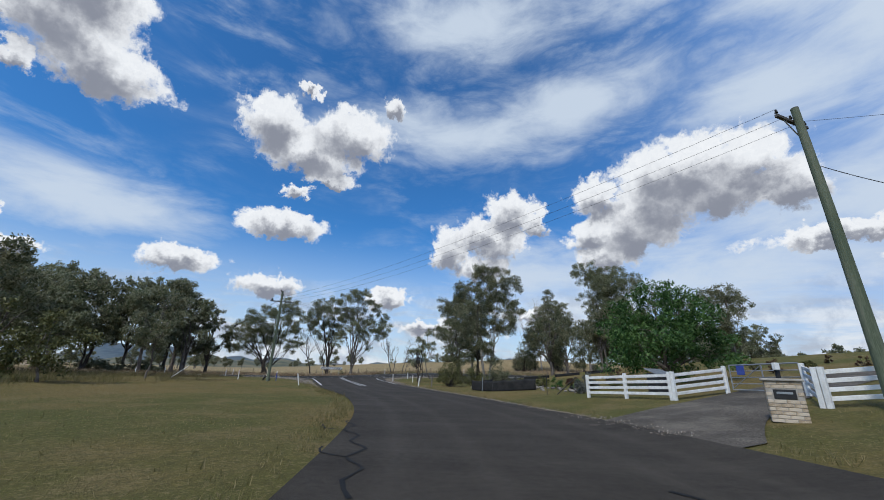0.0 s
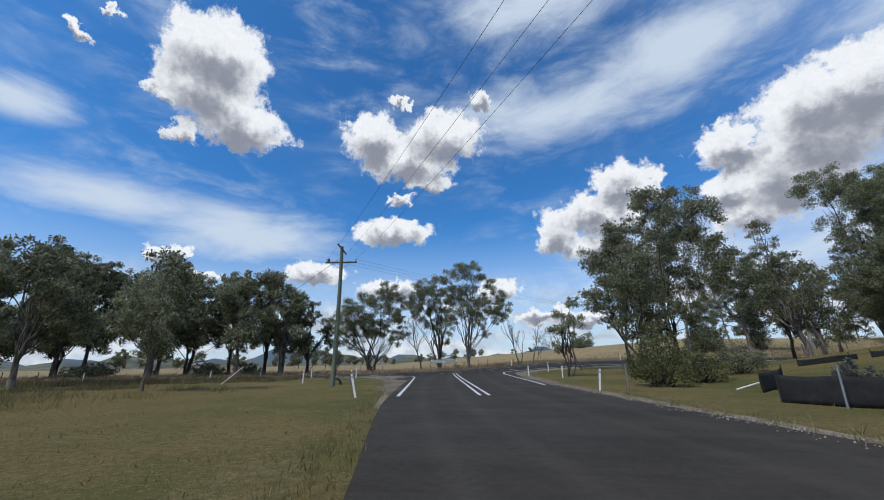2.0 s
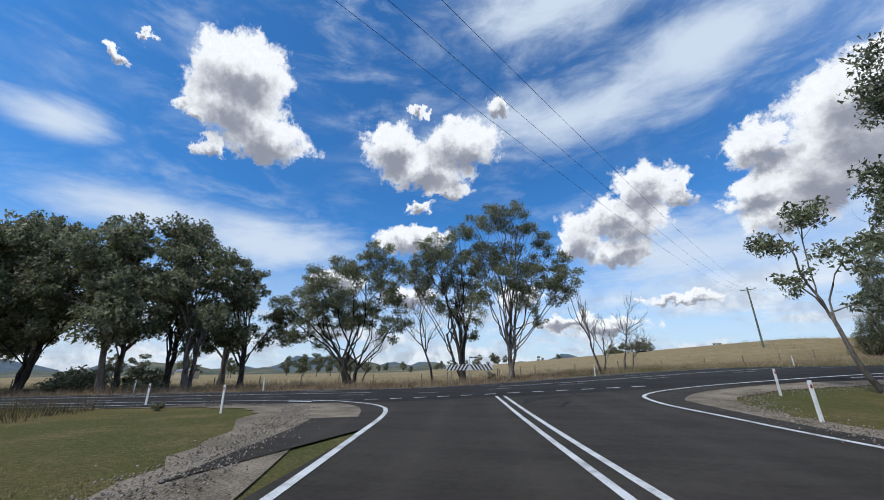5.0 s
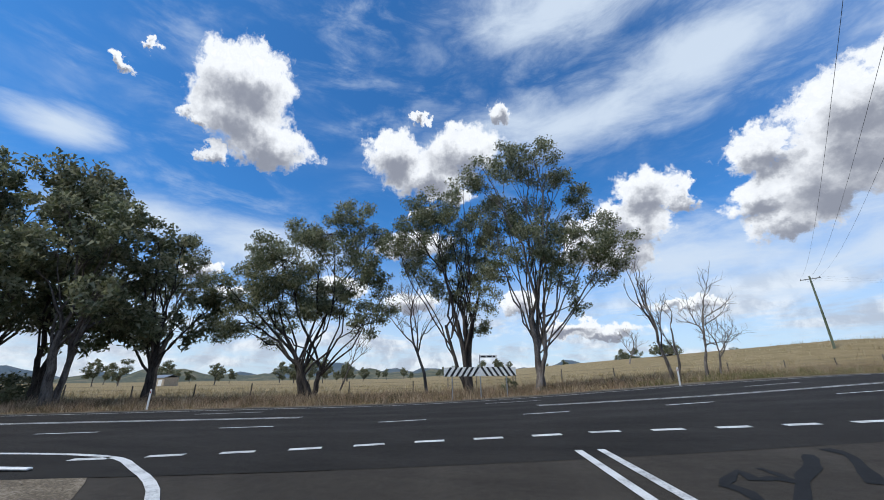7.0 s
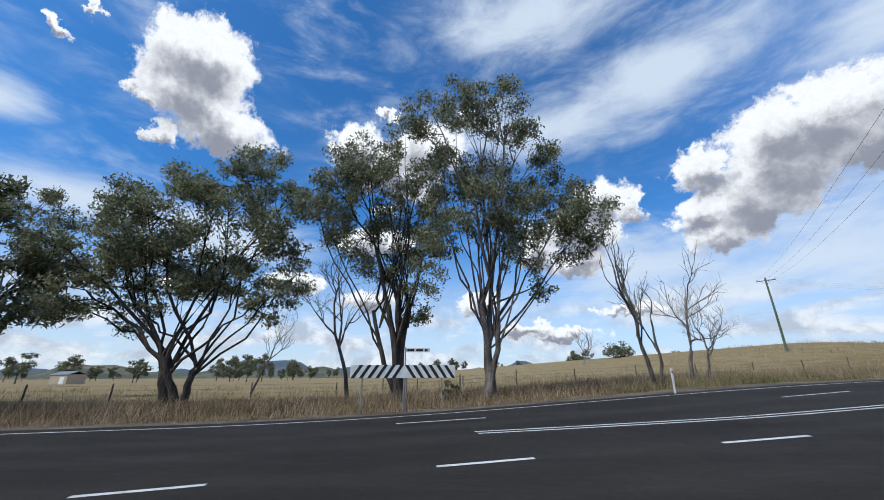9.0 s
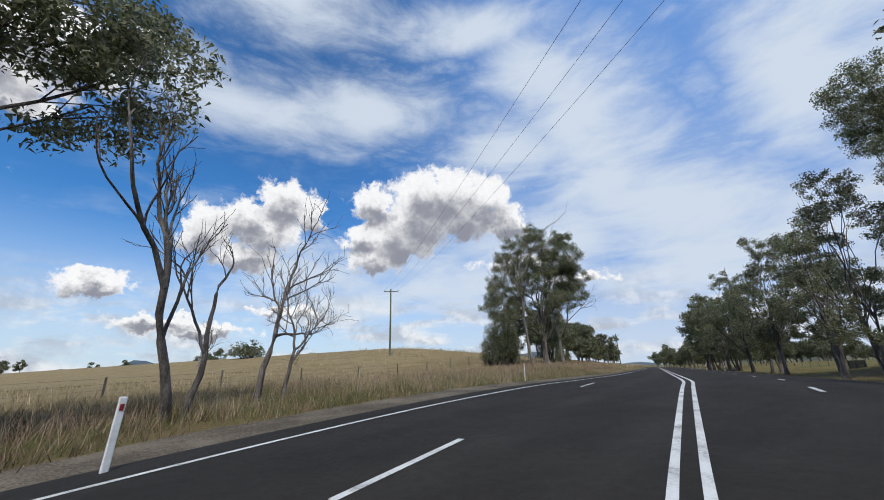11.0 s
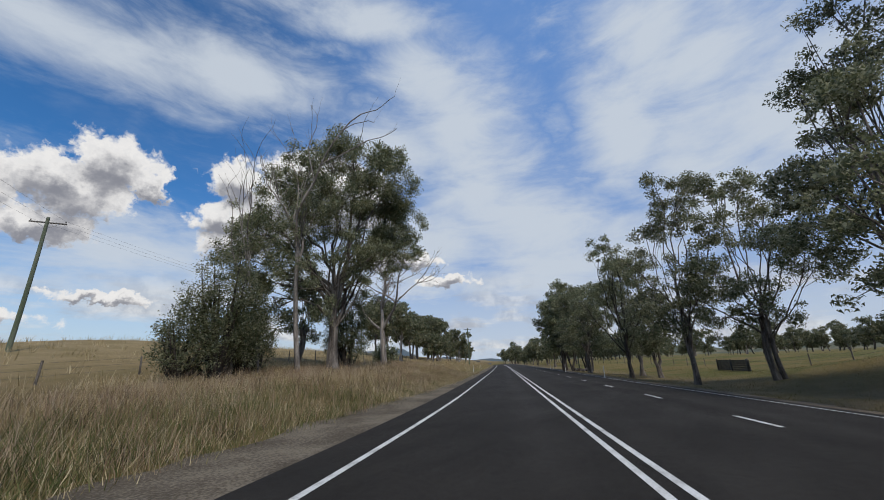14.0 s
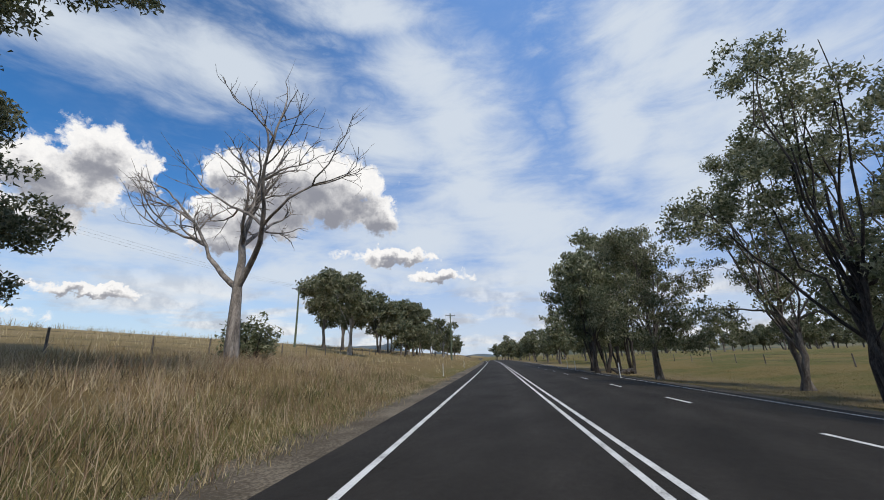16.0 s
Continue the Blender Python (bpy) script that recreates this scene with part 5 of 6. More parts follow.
# ---------------------------------------------------------------- roadside furniture
def guide_post():
    e = new("guide_post")
    bm = bmesh.new()
    box(bm, (0, 0, 0.46), (0.10, 0.035, 1.08), None, 0.012)
    stick = part("post", bm, M_WHITE, e)
    bm = bmesh.new()
    box(bm, (0, -0.020, 0.86), (0.05, 0.008, 0.09), None, 0.002)
    part("reflector", bm, M_RED, stick, "red reflector")
    return tagged(e, "white plastic roadside guide post with a reflector", "guide post", "guide posts")


GP = guide_post()
first = True
for x_, y_, tx, ty, rz in ((-11.3, 47.5, 3, -12, 10), (-1.0, 51.7, 0, 7, 20), (-2.5, 67.3, 0, 1, 10), (-5.6, 70.6, 0, -1, 10), (-3.9, 76.9, 0, 0, 20), (-22.2, 58.4, 0, 1, 10),
                           (-23.6, 69.2, 0, 0, 0), (-30.5, 71.0, 1, 1, 25), (-10.0, 94.3, 0, 2, 25), (7.2, 102.2, 0, 2, 25), (18.0, 87.7, 0, -1, 25), (48.5, 105.6, 0, 1, 25), (64.4, 113.3, 0, 0, 25),
                           (80.0, 119.8, 0, 1, 25), (84.5, 121.8, 0, 1, 25), (63.0, 126.0, 0, 2, 25), (86.0, 137.0, 0, 1, 25), (-36.0, 83.6, 0, 0, 25), (-45.5, 79.6, 0, 0, 25), (-60.0, 72.6, 0, 0, 25),
                           (-40.0, 66.0, 0, 0, 25), (-52.0, 61.0, 0, 0, 25)):
    m_ = pose(x_, y_, float(land(x_, y_)) - 0.03, tx, ty, rz)
    if first:
        GP.matrix_world = m_
        first = False
    else:
        copy_thing(GP, m_)


def sight_board():
    """Striped board on three steel posts, facing the side road."""
    W, H, T = 4.25, 0.50, 0.03
    cx, cy = -20.5, 91.65
    z0 = float(land(cx, cy))
    e = new("sight_board")
    e.matrix_world = pose(cx, cy, z0, 0, 0, 25.5)
    zb = 1.22
    face = part("panel", box(bmesh.new(), (0, 0, zb + H / 2), (W, T, H), None, 0.006), M_WHITE, e)
    n, w = 7, 0.145
    pitch = W / 2 / 6.6
    for sg in (-1, 1):
        for k in range(n):
            bm = bmesh.new()
            x0 = k * pitch + 0.02
            pts = []
            for f, z in ((0, H), (1, 0)):
                for dx in (0, w):
                    pts.append((min(W / 2, max(0, x0 + dx + (pitch * 1.05 if f else 0))), z))
            a, b, d, c = pts[0], pts[1], pts[2], pts[3]
            vs = [bm.verts.new((sg * px, -T / 2 - 0.003, zb + pz)) for px, pz in (a, b, c, d)]
            if len({tuple(v.co) for v in vs}) == 4:
                bm.faces.new(vs if sg < 0 else vs[::-1])
                r = bmesh.ops.extrude_face_region(bm, geom=bm.faces[:])
                bmesh.ops.translate(bm, vec=(0, -0.002, 0), verts=[v for v in r["geom"] if isinstance(v, bmesh.types.BMVert)])
                part("stripe", bm, M_BLACKP, face, "black diagonal stripe")
            else:
                bm.free()
    for px in (-1.65, 0.0, 1.55):
        bm = bmesh.new()
        cyl(bm, (px, 0.05, -0.2), (px, 0.05, zb + H * 0.9), 0.03, sides=10)
        part("post", bm, M_STEEL, e)
    tagged(e, "black and white diagonally striped sight board on steel posts", "road sign")
    s = new("street_sign")
    s.matrix_world = pose(cx + 0.35, cy + 0.6, z0, 0, 0, 25.5)
    bm = bmesh.new()
    cyl(bm, (-0.5, 0, -0.2), (-0.5, 0, 2.45), 0.03, sides=10)
    part("post", bm, M_STEEL, s)
    blade = part("blade", box(bmesh.new(), (0.02, 0, 2.34), (1.05, 0.02, 0.17), None, 0.004), M_WHITE, s)
    for a_, w_ in ((-0.28, 0.30), (0.10, 0.30), (0.38, 0.13)):
        part("lettering_bar", box(bmesh.new(), (a_, -0.013, 2.34), (w_, 0.004, 0.085), None), M_BLACKP, blade)
    tagged(s, "white street name blade on a steel post", "road sign")


sight_board()

# half-buried tyre and marker by the power pole
e_ = new("tyre")
e_.location = (-18.4, 57.2, float(land(-18.4, 57.2)))
bm = bmesh.new()
prof = [(0.30 + 0.0, -0.10), (0.37, -0.105), (0.41, -0.07), (0.42, 0.0), (0.41, 0.07), (0.37, 0.105), (0.30, 0.10), (0.285, 0.0)]
rings = []
for k in range(28):
    a = 2 * math.pi * k / 28
    rings.append([bm.verts.new((pr * math.cos(a), pw, 0.02 + pr * math.sin(a))) for pr, pw in prof])
for k in range(28):
    for j in range(8):
        bm.faces.new((rings[k][j], rings[k][(j + 1) % 8], rings[(k + 1) % 28][(j + 1) % 8], rings[(k + 1) % 28][j]))
part("casing", bm, M_RUBBER, e_, smooth=True)
tagged(e_, "old black tyre half buried upright in grass", "tyre")
e_ = new("marker_post")
e_.location = (-17.6, 57.9, float(land(-17.6, 57.9)) - 0.05)
M_BLUE = mat("blue paint", ((0.03, 0.05, 0.22), (0.06, 0.09, 0.32)), 0.5, 5, 40, 0.1)
part("post", box(bmesh.new(), (0, 0, 0.42), (0.08, 0.05, 0.9), None, 0.008), M_BLUE, e_)
part("cap", box(bmesh.new(), (0, 0, 0.95), (0.085, 0.055, 0.18), None, 0.008), M_WHITE, e_, "white painted top")
tagged(e_, "blue service marker post with a white top", "marker post")
bm = bmesh.new()
cyl(bm, (-29.2, 57.4, float(land(-29, 57))), (-28.0, 58.2, 1.3 + float(land(-28, 58))), 0.035, 0.03, 7)
tagged(part("leaning_stake", bm, M_WHITE, None), "pale stake leaning over the verge", "stake")
bm = bmesh.new()
cyl(bm, (4.2, 51.2, float(land(4, 51)) + 0.1), (6.0, 52.0, float(land(6, 52)) + 0.42), 0.035, 0.03, 7)
tagged(part("fallen_pipe", bm, M_WHITE, None), "white pipe lying propped in the grass", "pipe")
for i_, (x_, y_, h_) in enumerate(((0.3, 52.4, 1.1), (4.6, 45.6, 1.1))):
    bm = bmesh.new()
    cyl(bm, (x_, y_, float(land(x_, y_)) - 0.1), (x_ + 0.05, y_, float(land(x_, y_)) + h_), 0.07 if i_ == 0 else 0.03, 0.06 if i_ == 0 else 0.025, 9)
    tagged(part("timber_stump_post" if i_ == 0 else "star_picket", bm, M_BARK if i_ == 0 else M_STEEL, None), "short grey post standing in the verge", "post")


# ---------------------------------------------------------------- shade-cloth screens
def cloth_screen(pts, h, label):
    e = new("shade_cloth_screen")
    P = spline(pts, 0.5)
    g = land(P[:, 0], P[:, 1])
    r = np.random.default_rng(int(P[0, 0] * 10))
    nn = normals2(P) * (0.05 * r.standard_normal(len(P)))[:, None]
    V = []
    rows = 6
    for j in range(rows):
        f = j / (rows - 1)
        sag = 0.06 * np.sin(np.arange(len(P)) * 0.9) * f
        V.append(np.stack([P[:, 0] + nn[:, 0] * math.sin(3.1 * f), P[:, 1] + nn[:, 1] * math.sin(3.1 * f), g - 0.03 + f * h - np.abs(sag)], 1))
    V = np.concatenate(V)
    n = len(P)
    i = (np.arange(rows - 1)[:, None] * n + np.arange(n - 1)[None, :]).ravel()
    F = np.stack([i, i + 1, i + n + 1, i + n], 1)
    c = ob_np("cloth", V, F, M_CLOTH, e, smooth=True)
    so_ = c.modifiers.new("thick", "SOLIDIFY")
    so_.thickness = 0.012
    for k in range(0, n, 5):
        bm = bmesh.new()
        cyl(bm, (P[k, 0], P[k, 1] + 0.04, g[k] - 0.2), (P[k, 0], P[k, 1] + 0.04, g[k] + h + 0.08), 0.025, sides=6)
        part("stake", bm, M_BLACKP, e)
    tagged(e, label, "screen")


cloth_screen(((3.9, 47.2), (5.8, 44.8), (8.2, 42.0)), 0.85, "low black shade-cloth screen on stakes beside the road")
cloth_screen(((6.5, 52.5), (5.0, 51.0)), 0.8, "low black shade-cloth screen behind the shrubs")
for a_, b_ in (((12.0, 62.5), (15.4, 63.0)), ((16.2, 63.1), (19.6, 63.5)), ((20.4, 63.6), (24.5, 64.0))):
    cloth_screen((a_, b_), 0.40, "low black shade-cloth screen along the hillside")


# ---------------------------------------------------------------- entrance: white fence, gate, letterbox
def white_fence(pts, label, h=1.05, ends=True):
    e = new("white_rail_fence")
    for k, (x, y) in enumerate(pts):
        z = float(land(x, y))
        part("post", box(bmesh.new(), (x, y, z + h / 2 - 0.08), (0.13, 0.13, h + 0.2), Matrix.Rotation(0.4, 4, "Z"), 0.012), M_WHITE, e)
        if k == 0:
            continue
        xa, ya = pts[k - 1]
        za = float(land(xa, ya))
        d = Vector((x - xa, y - ya, z - za))
        q = d.to_track_quat("X", "Z").to_matrix().to_4x4()
        for j in range(4):
            c = (Vector((xa, ya, za)) + Vector((x, y, z))) / 2 + Vector((0, 0, 0.22 + 0.235 * j))
            part("rail", box(bmesh.new(), c, (d.length, 0.045, 0.12), q, 0.008), M_WHITE, e)
    tagged(e, label, "fence", "white entrance fences")


white_fence(((8.5, 32.9), (9.4, 30.8), (10.2, 28.7)), "white painted four-rail timber fence")
white_fence(((10.25, 28.55), (12.9, 29.2)), "white painted four-rail timber fence by the gate")
white_fence(((13.4, 26.2), (11.5, 23.9)), "white painted four-rail timber fence past the gate")
white_fence(((11.55, 23.75), (14.6, 22.6), (17.6, 21.5), (21.0, 20.0)), "white painted four-rail timber fence past the gate")
e_ = new("farm_gate")
ga, gb = Vector((13.0, 29.0, float(land(13, 29)) + 0.12)), Vector((13.5, 26.4, float(land(13.5, 26.4)) + 0.12))
for k in range(5):
    bm = bmesh.new()
    cyl(bm, ga + Vector((0, 0, 0.24 * k)), gb + Vector((0, 0, 0.24 * k)), 0.018 if 0 < k < 4 else 0.026, sides=7)
    part("rail", bm, M_STEEL, e_)
for f in (0.0, 0.5, 1.0):
    bm = bmesh.new()
    c = ga.lerp(gb, f)
    cyl(bm, c, c + Vector((0, 0, 0.96)), 0.024, sides=7)
    part("stile", bm, M_STEEL, e_)
bm = bmesh.new()
cyl(bm, ga + Vector((0, 0, 0.05)), ga.lerp(gb, 0.5) + Vector((0, 0, 0.92)), 0.016, sides=7)
part("brace", bm, M_STEEL, e_)
part("notice", box(bmesh.new(), ga.lerp(gb, 0.18) + Vector((-0.03, -0.03, 0.75)), (0.03, 0.32, 0.36), Matrix.Rotation(0.2, 4, "Z"), 0.004), M_BLUE, e_, "faded blue notice plate")
tagged(e_, "closed grey steel farm gate across the drive", "gate")
e_ = new("gate_opener_post")
e_.location = (11.6, 25.2, float(land(11.6, 25.2)) - 0.1)
part("post", box(bmesh.new(), (0, 0, 0.6), (0.10, 0.10, 1.3), None, 0.01), M_BLACKP, e_)
part("keypad", box(bmesh.new(), (-0.05, -0.05, 1.2), (0.16, 0.12, 0.22), None, 0.01), M_WHITE, e_, "white keypad box")
tagged(e_, "black post with a white keypad box", "post")
e_ = new("utility_cover")
e_.location = (11.4, 31.5, float(land(11.4, 31.5)))
part("cabinet", box(bmesh.new(), (0, 0, 0.45), (0.9, 0.6, 0.9), Matrix.Rotation(0.3, 4, "Z"), 0.03), M_BLACKP, e_)
part("panel", box(bmesh.new(), (0.0, 0.0, 0.98), (1.0, 0.7, 0.04), Matrix.Rotation(0.3, 4, "Z") @ Matrix.Rotation(0.35, 4, "X"), 0.006), M_STEEL, e_, "tilted solar panel")
tagged(e_, "small dark equipment cabinet with a tilted panel", "cabinet")


def letterbox(x, y, ang):
    e = new("brick_letterbox")
    e.matrix_world = pose(x, y, float(land(x, y)) - 0.04, 0, 0, ang)
    W, D_, C = 0.70, 0.46, 11
    ch = 0.086
    part("core", box(bmesh.new(), (0, 0, C * ch / 2), (W - 0.02, D_ - 0.02, C * ch)), M_MORTAR, e)
    def brick_mesh(l):
        bm = bmesh.new()
        box(bm, (0, 0, 0), (l, 0.10, 0.074), None, 0.006)
        me = bpy.data.meshes.new("brick")
        bm.to_mesh(me)
        bm.free()
        me.materials.append(M_BRICK)
        return me
    long_, half_ = brick_mesh(0.222), brick_mesh(0.106)
    for c in range(C):
        z = 0.043 + c * ch
        for sg in (-1, 1):
            xs = [(-0.2335, long_), (0.0, long_), (0.2335, long_)] if c % 2 == 0 else [(-0.293, half_), (-0.117, long_), (0.117, long_), (0.293, half_)]
            for px, me in xs:
                if sg < 0 and 6 <= c <= 8 and abs(px) < 0.25 and me is long_:
                    continue
                b = new("brick", me)
                b.parent = e
                b.location = (px, sg * (D_ / 2 - 0.05 + 0.004), z)
            for py in ((-0.08, 0.08) if c % 2 else (0.0,)):
                b = new("brick", half_ if c % 2 else long_)
                b.parent = e
                b.rotation_euler = (0, 0, radians(90))
                b.location = (sg * (W / 2 - 0.05 + 0.004), py, z)
    part("capstone", box(bmesh.new(), (0, 0, C * ch + 0.03), (W + 0.10, D_ + 0.10, 0.06), None, 0.012), M_MORTAR, e)
    part("letter_slot", box(bmesh.new(), (0, -D_ / 2 + 0.03, 7 * ch + 0.04), (0.42, 0.08, 0.22), None, 0.008), M_BLACKP, e, "dark metal letter box")
    part("plate_bar", box(bmesh.new(), (0, -D_ / 2 - 0.014, 7 * ch + 0.07), (0.30, 0.006, 0.05), None), M_STEEL, e)
    tagged(e, "sandy brick letterbox pillar with a dark metal slot", "letterbox")


letterbox(9.3, 22.6, -38)


# ---------------------------------------------------------------- farm fences
def wire_fence(pts, gap, label, h=1.1):
    P = spline(pts, gap)
    e = new("wire_fence")
    g = land(P[:, 0], P[:, 1])
    r = np.random.default_rng(len(P))
    for k in range(len(P)):
        bm = bmesh.new()
        cyl(bm, (P[k, 0], P[k, 1], g[k] - 0.1), (P[k, 0] + r.uniform(-.06, .06), P[k, 1], g[k] + h * r.uniform(0.9, 1.1)), 0.06, 0.05, 6)
        part("post", bm, M_BARK, e)
    for z in (0.35, 0.65, 0.95):
        V, F = tubes([(np.stack([P[:, 0], P[:, 1], g + z], 1), np.full(len(P), 0.006), 3)])
        ob_np("wire", V, F, M_WIRE, e)
    tagged(e, label, "fence", "farm fences")


wire_fence(tuple(zip(*so((20, 60, 100, 150, 200, 260), (112, 106, 104, 106, 116, 132)))), 5.0, "post and wire farm fence across the dry paddock")
wire_fence(tuple(zip(*so((45, 80, 120, 170, 230), (60, 57, 55, 55, 60)))), 5.0, "post and wire farm fence along the green paddock")
wire_fence(tuple(zip(*so((-60, -20, 10, 30), (104, 106, 108, 110)))), 5.0, "post and wire farm fence behind the roadside gums")
# timber yard panel and fallen logs beside the main road
e_ = new("timber_loading_pen")
x_, y_ = 66.0, 96.0
for k in range(5):
    part("board", box(bmesh.new(), (x_, y_, float(land(x_, y_)) + 0.14 + 0.22 * k), (7.0, 0.05, 0.20), Matrix.Rotation(radians(20), 4, "Z"), 0.006), M_ARM, e_)
for f in (-3.2, 0, 3.2):
    part("post", box(bmesh.new(), (x_ + f * 0.94, y_ + f * 0.34 + 0.08, float(land(x_, y_)) + 0.55), (0.14, 0.14, 1.3), None, 0.01), M_ARM, e_)
tagged(e_, "low weathered timber pen wall in the paddock", "fence")
for i_, (x_, y_, a_) in enumerate(((78.5, 115.6, 20), (80.5, 114.9, -15), (82.2, 115.4, 50), (79.6, 114.6, 5))):
    bm = bmesh.new()
    d_ = Vector((math.cos(radians(a_)), math.sin(radians(a_)), 0.06)) * 1.6
    z_ = float(land(x_, y_)) + 0.18
    cyl(bm, Vector((x_, y_, z_)) - d_, Vector((x_, y_, z_ + 0.1)) + d_, 0.2, 0.13, 9)
    tagged(part("fallen_log", bm, M_BARK_DARK, None), "dark fallen log lying under the gums", "log", "fallen logs")
# small farm shed across the paddock
e_ = new("farm_shed")
e_.location = (-154.0, 164.0, float(land(-154, 164)))
M_SHED = mat("tan sheeting", ((0.34, 0.27, 0.19), (0.46, 0.38, 0.28)), 0.7, 2, 30, 0.2)
part("wall", box(bmesh.new(), (0, 0, 1.4), (7, 5, 2.8), None, 0.02), M_SHED, e_)
bm = bmesh.new()
for sg in (-1, 1):
    box(bm, (0, sg * 1.35, 3.2), (7.4, 3.0, 0.06), Matrix.Rotation(-sg * 0.33, 4, "X"))
part("roof", bm, M_STEEL, e_)
part("door", box(bmesh.new(), (1.5, -2.52, 1.05), (1.8, 0.06, 2.1), None, 0.01), M_WHITE, e_)
tagged(e_, "small tan farm shed far across the paddock", "shed")


# ---------------------------------------------------------------- rockery and young plants behind the white fence
def rock(x, y, size, seed):
    r = np.random.default_rng(seed)
    bm = bmesh.new()
    bmesh.ops.create_icosphere(bm, subdivisions=2, radius=1.0)
    k = r.standard_normal((5, 3))
    for v in bm.verts:
        f = 1.0 + 0.16 * sum(math.sin(1.7 * float(k[q] @ np.array(v.co)) + q) for q in range(4)) * 0.5
        v.co = Vector((v.co.x * f * size, v.co.y * f * size * 0.75, v.co.z * f * size * 0.6))
    bmesh.ops.rotate(bm, verts=bm.verts, matrix=Matrix.Rotation(r.uniform(0, 6.28), 3, "Z"))
    ob = part("garden_rock", bm, M_ROCK, None)
    ob.location = (x, y, float(land(x, y)) + size * 0.22)
    tagged(ob, "pale weathered stone edging the garden bed", "rock", "garden rocks")


rr_ = np.random.default_rng(31)
for k_ in range(26):
    f_ = k_ / 25
    rock(9.3 + rr_.normal(0, 0.4) + 0.4 * math.sin(f_ * 7), 35.6 + 10.5 * f_ + rr_.normal(0, 0.3), rr_.uniform(0.08, 0.19), 400 + k_)
for k_, (x_, y_, w_, h_, m_, lb_) in enumerate((
        (9.6, 45.4, 1.5, 1.1, M_LEAF_OLIVE, "olive garden shrub among stones"), (10.0, 42.6, 1.0, 0.9, M_LEAF_GREEN, "fresh green garden clump among stones"),
        (10.6, 40.4, 1.1, 0.8, M_LEAF_GREEN, "fresh green garden clump among stones"), (10.2, 37.4, 1.7, 1.1, M_LEAF_GREY, "grey-green lavender-like garden shrub"),
        (11.2, 42.9, 0.9, 1.2, M_LEAF_RED, "thin shrub with reddish new leaves"), (9.2, 35.9, 1.2, 0.9, M_LEAF_GREY, "grey-green lavender-like garden shrub"),
        (12.4, 38.6, 0.8, 1.3, M_LEAF_RED, "thin shrub with reddish new leaves"), (8.6, 48.6, 1.3, 0.8, M_LEAF_OLIVE, "olive garden shrub among stones"),
        (8.9, 52.4, 1.6, 1.1, M_LEAF_GREY, "grey-green lavender-like garden shrub"), (11.4, 36.2, 0.8, 1.0, M_LEAF_OLIVE, "olive garden shrub among stones"))):
    bush(x_, y_, w_, h_, lb_, 60 + k_, m_, leaf=0.09, name="garden_shrub", dens=1.6)
for k_, (x_, y_) in enumerate(((15.5, 38.0), (18.5, 41.0), (22.5, 37.5), (25.0, 42.0), (29.0, 38.0), (21.0, 33.5), (33.0, 44.0), (27.0, 33.0), (17.0, 47.0), (31.0, 50.0), (24.0, 53.0))):
    bush(x_, y_, 0.7 + 0.1 * (k_ % 3), 0.9 + 0.15 * (k_ % 4), "young planted sapling on the grassy slope", 80 + k_, M_LEAF_OLIVE if k_ % 2 else M_LEAF_RED, leaf=0.09, name="sapling", dens=1.4)
bm = bmesh.new()
cyl(bm, (8.35, 34.1, float(land(8.35, 34.1)) + 0.95), (8.0, 36.4, float(land(8.0, 36.4))), 0.028, sides=8)
tagged(part("timber_brace", bm, M_ARM, None), "dark timber brace leaning from the fence end", "brace")
bm = bmesh.new()
cyl(bm, (7.53, 36.9, float(land(7.53, 36.9)) - 0.1), (7.53, 36.9, float(land(7.53, 36.9)) + 1.05), 0.022, sides=6)
tagged(part("star_picket", bm, M_BLACKP, None), "thin dark steel picket in the mown verge", "post")
# a guide post knocked flat on the gravel corner
e_ = new("fallen_guide_post")
e_.matrix_world = pose(-23.7, 73.55, 0.075, 0, 0, 21)
part("post", box(bmesh.new(), (0, 0, 0), (1.05, 0.10, 0.035), Matrix.Rotation(0.03, 4, "Y"), 0.012), M_WHITE, e_)
part("foot", box(bmesh.new(), (-0.50, -0.03, 0.0), (0.12, 0.16, 0.03), Matrix.Rotation(0.5, 4, "Z"), 0.008), M_STEEL, e_)
tagged(e_, "white guide post lying flat on gravel", "guide post")
bush(-27.15, 69.4, 0.7, 0.6, "small dark shrub on the gravel corner", 95, M_LEAF_DARK, leaf=0.09, dens=2.0)
# loose stones on the gravel and broken edges
def stones(n, line, spread, seed):
    r = np.random.default_rng(seed)
    P = np.asarray(line, float)
    q = r.integers(0, len(P), n)
    x, y = P[q, 0] + r.normal(0, spread, n), P[q, 1] + r.normal(0, spread, n)
    s = r.uniform(0.010, 0.032, n)
    base = np.array([(1, 0, 0), (-1, 0, 0), (0, 1, 0), (0, -1, 0), (0, 0, 1), (0, 0, -0.5)], float)
    V = base[None] * s[:, None, None] * r.uniform(0.6, 1.2, (n, 6, 1)) + np.stack([x, y, land(x, y) + 0.03], 1)[:, None, :]
    T = np.array([(0, 2, 4), (2, 1, 4), (1, 3, 4), (3, 0, 4), (2, 0, 5), (1, 2, 5), (3, 1, 5), (0, 3, 5)])
    F = (T[None] + 6 * np.arange(n)[:, None, None]).reshape(-1, 3)
    tagged(ob_np("loose_stones", V.reshape(-1, 3), F, M_LOOSE), "loose pale stones scattered on the gravel", "gravel", kind="stuff")


M_LOOSE = mat("loose stone", ((0.12, 0.10, 0.075), (0.22, 0.18, 0.14), (0.34, 0.30, 0.25)), 0.95, 4.0, 30.0, 0.3, per_island=0.6, coord="World")
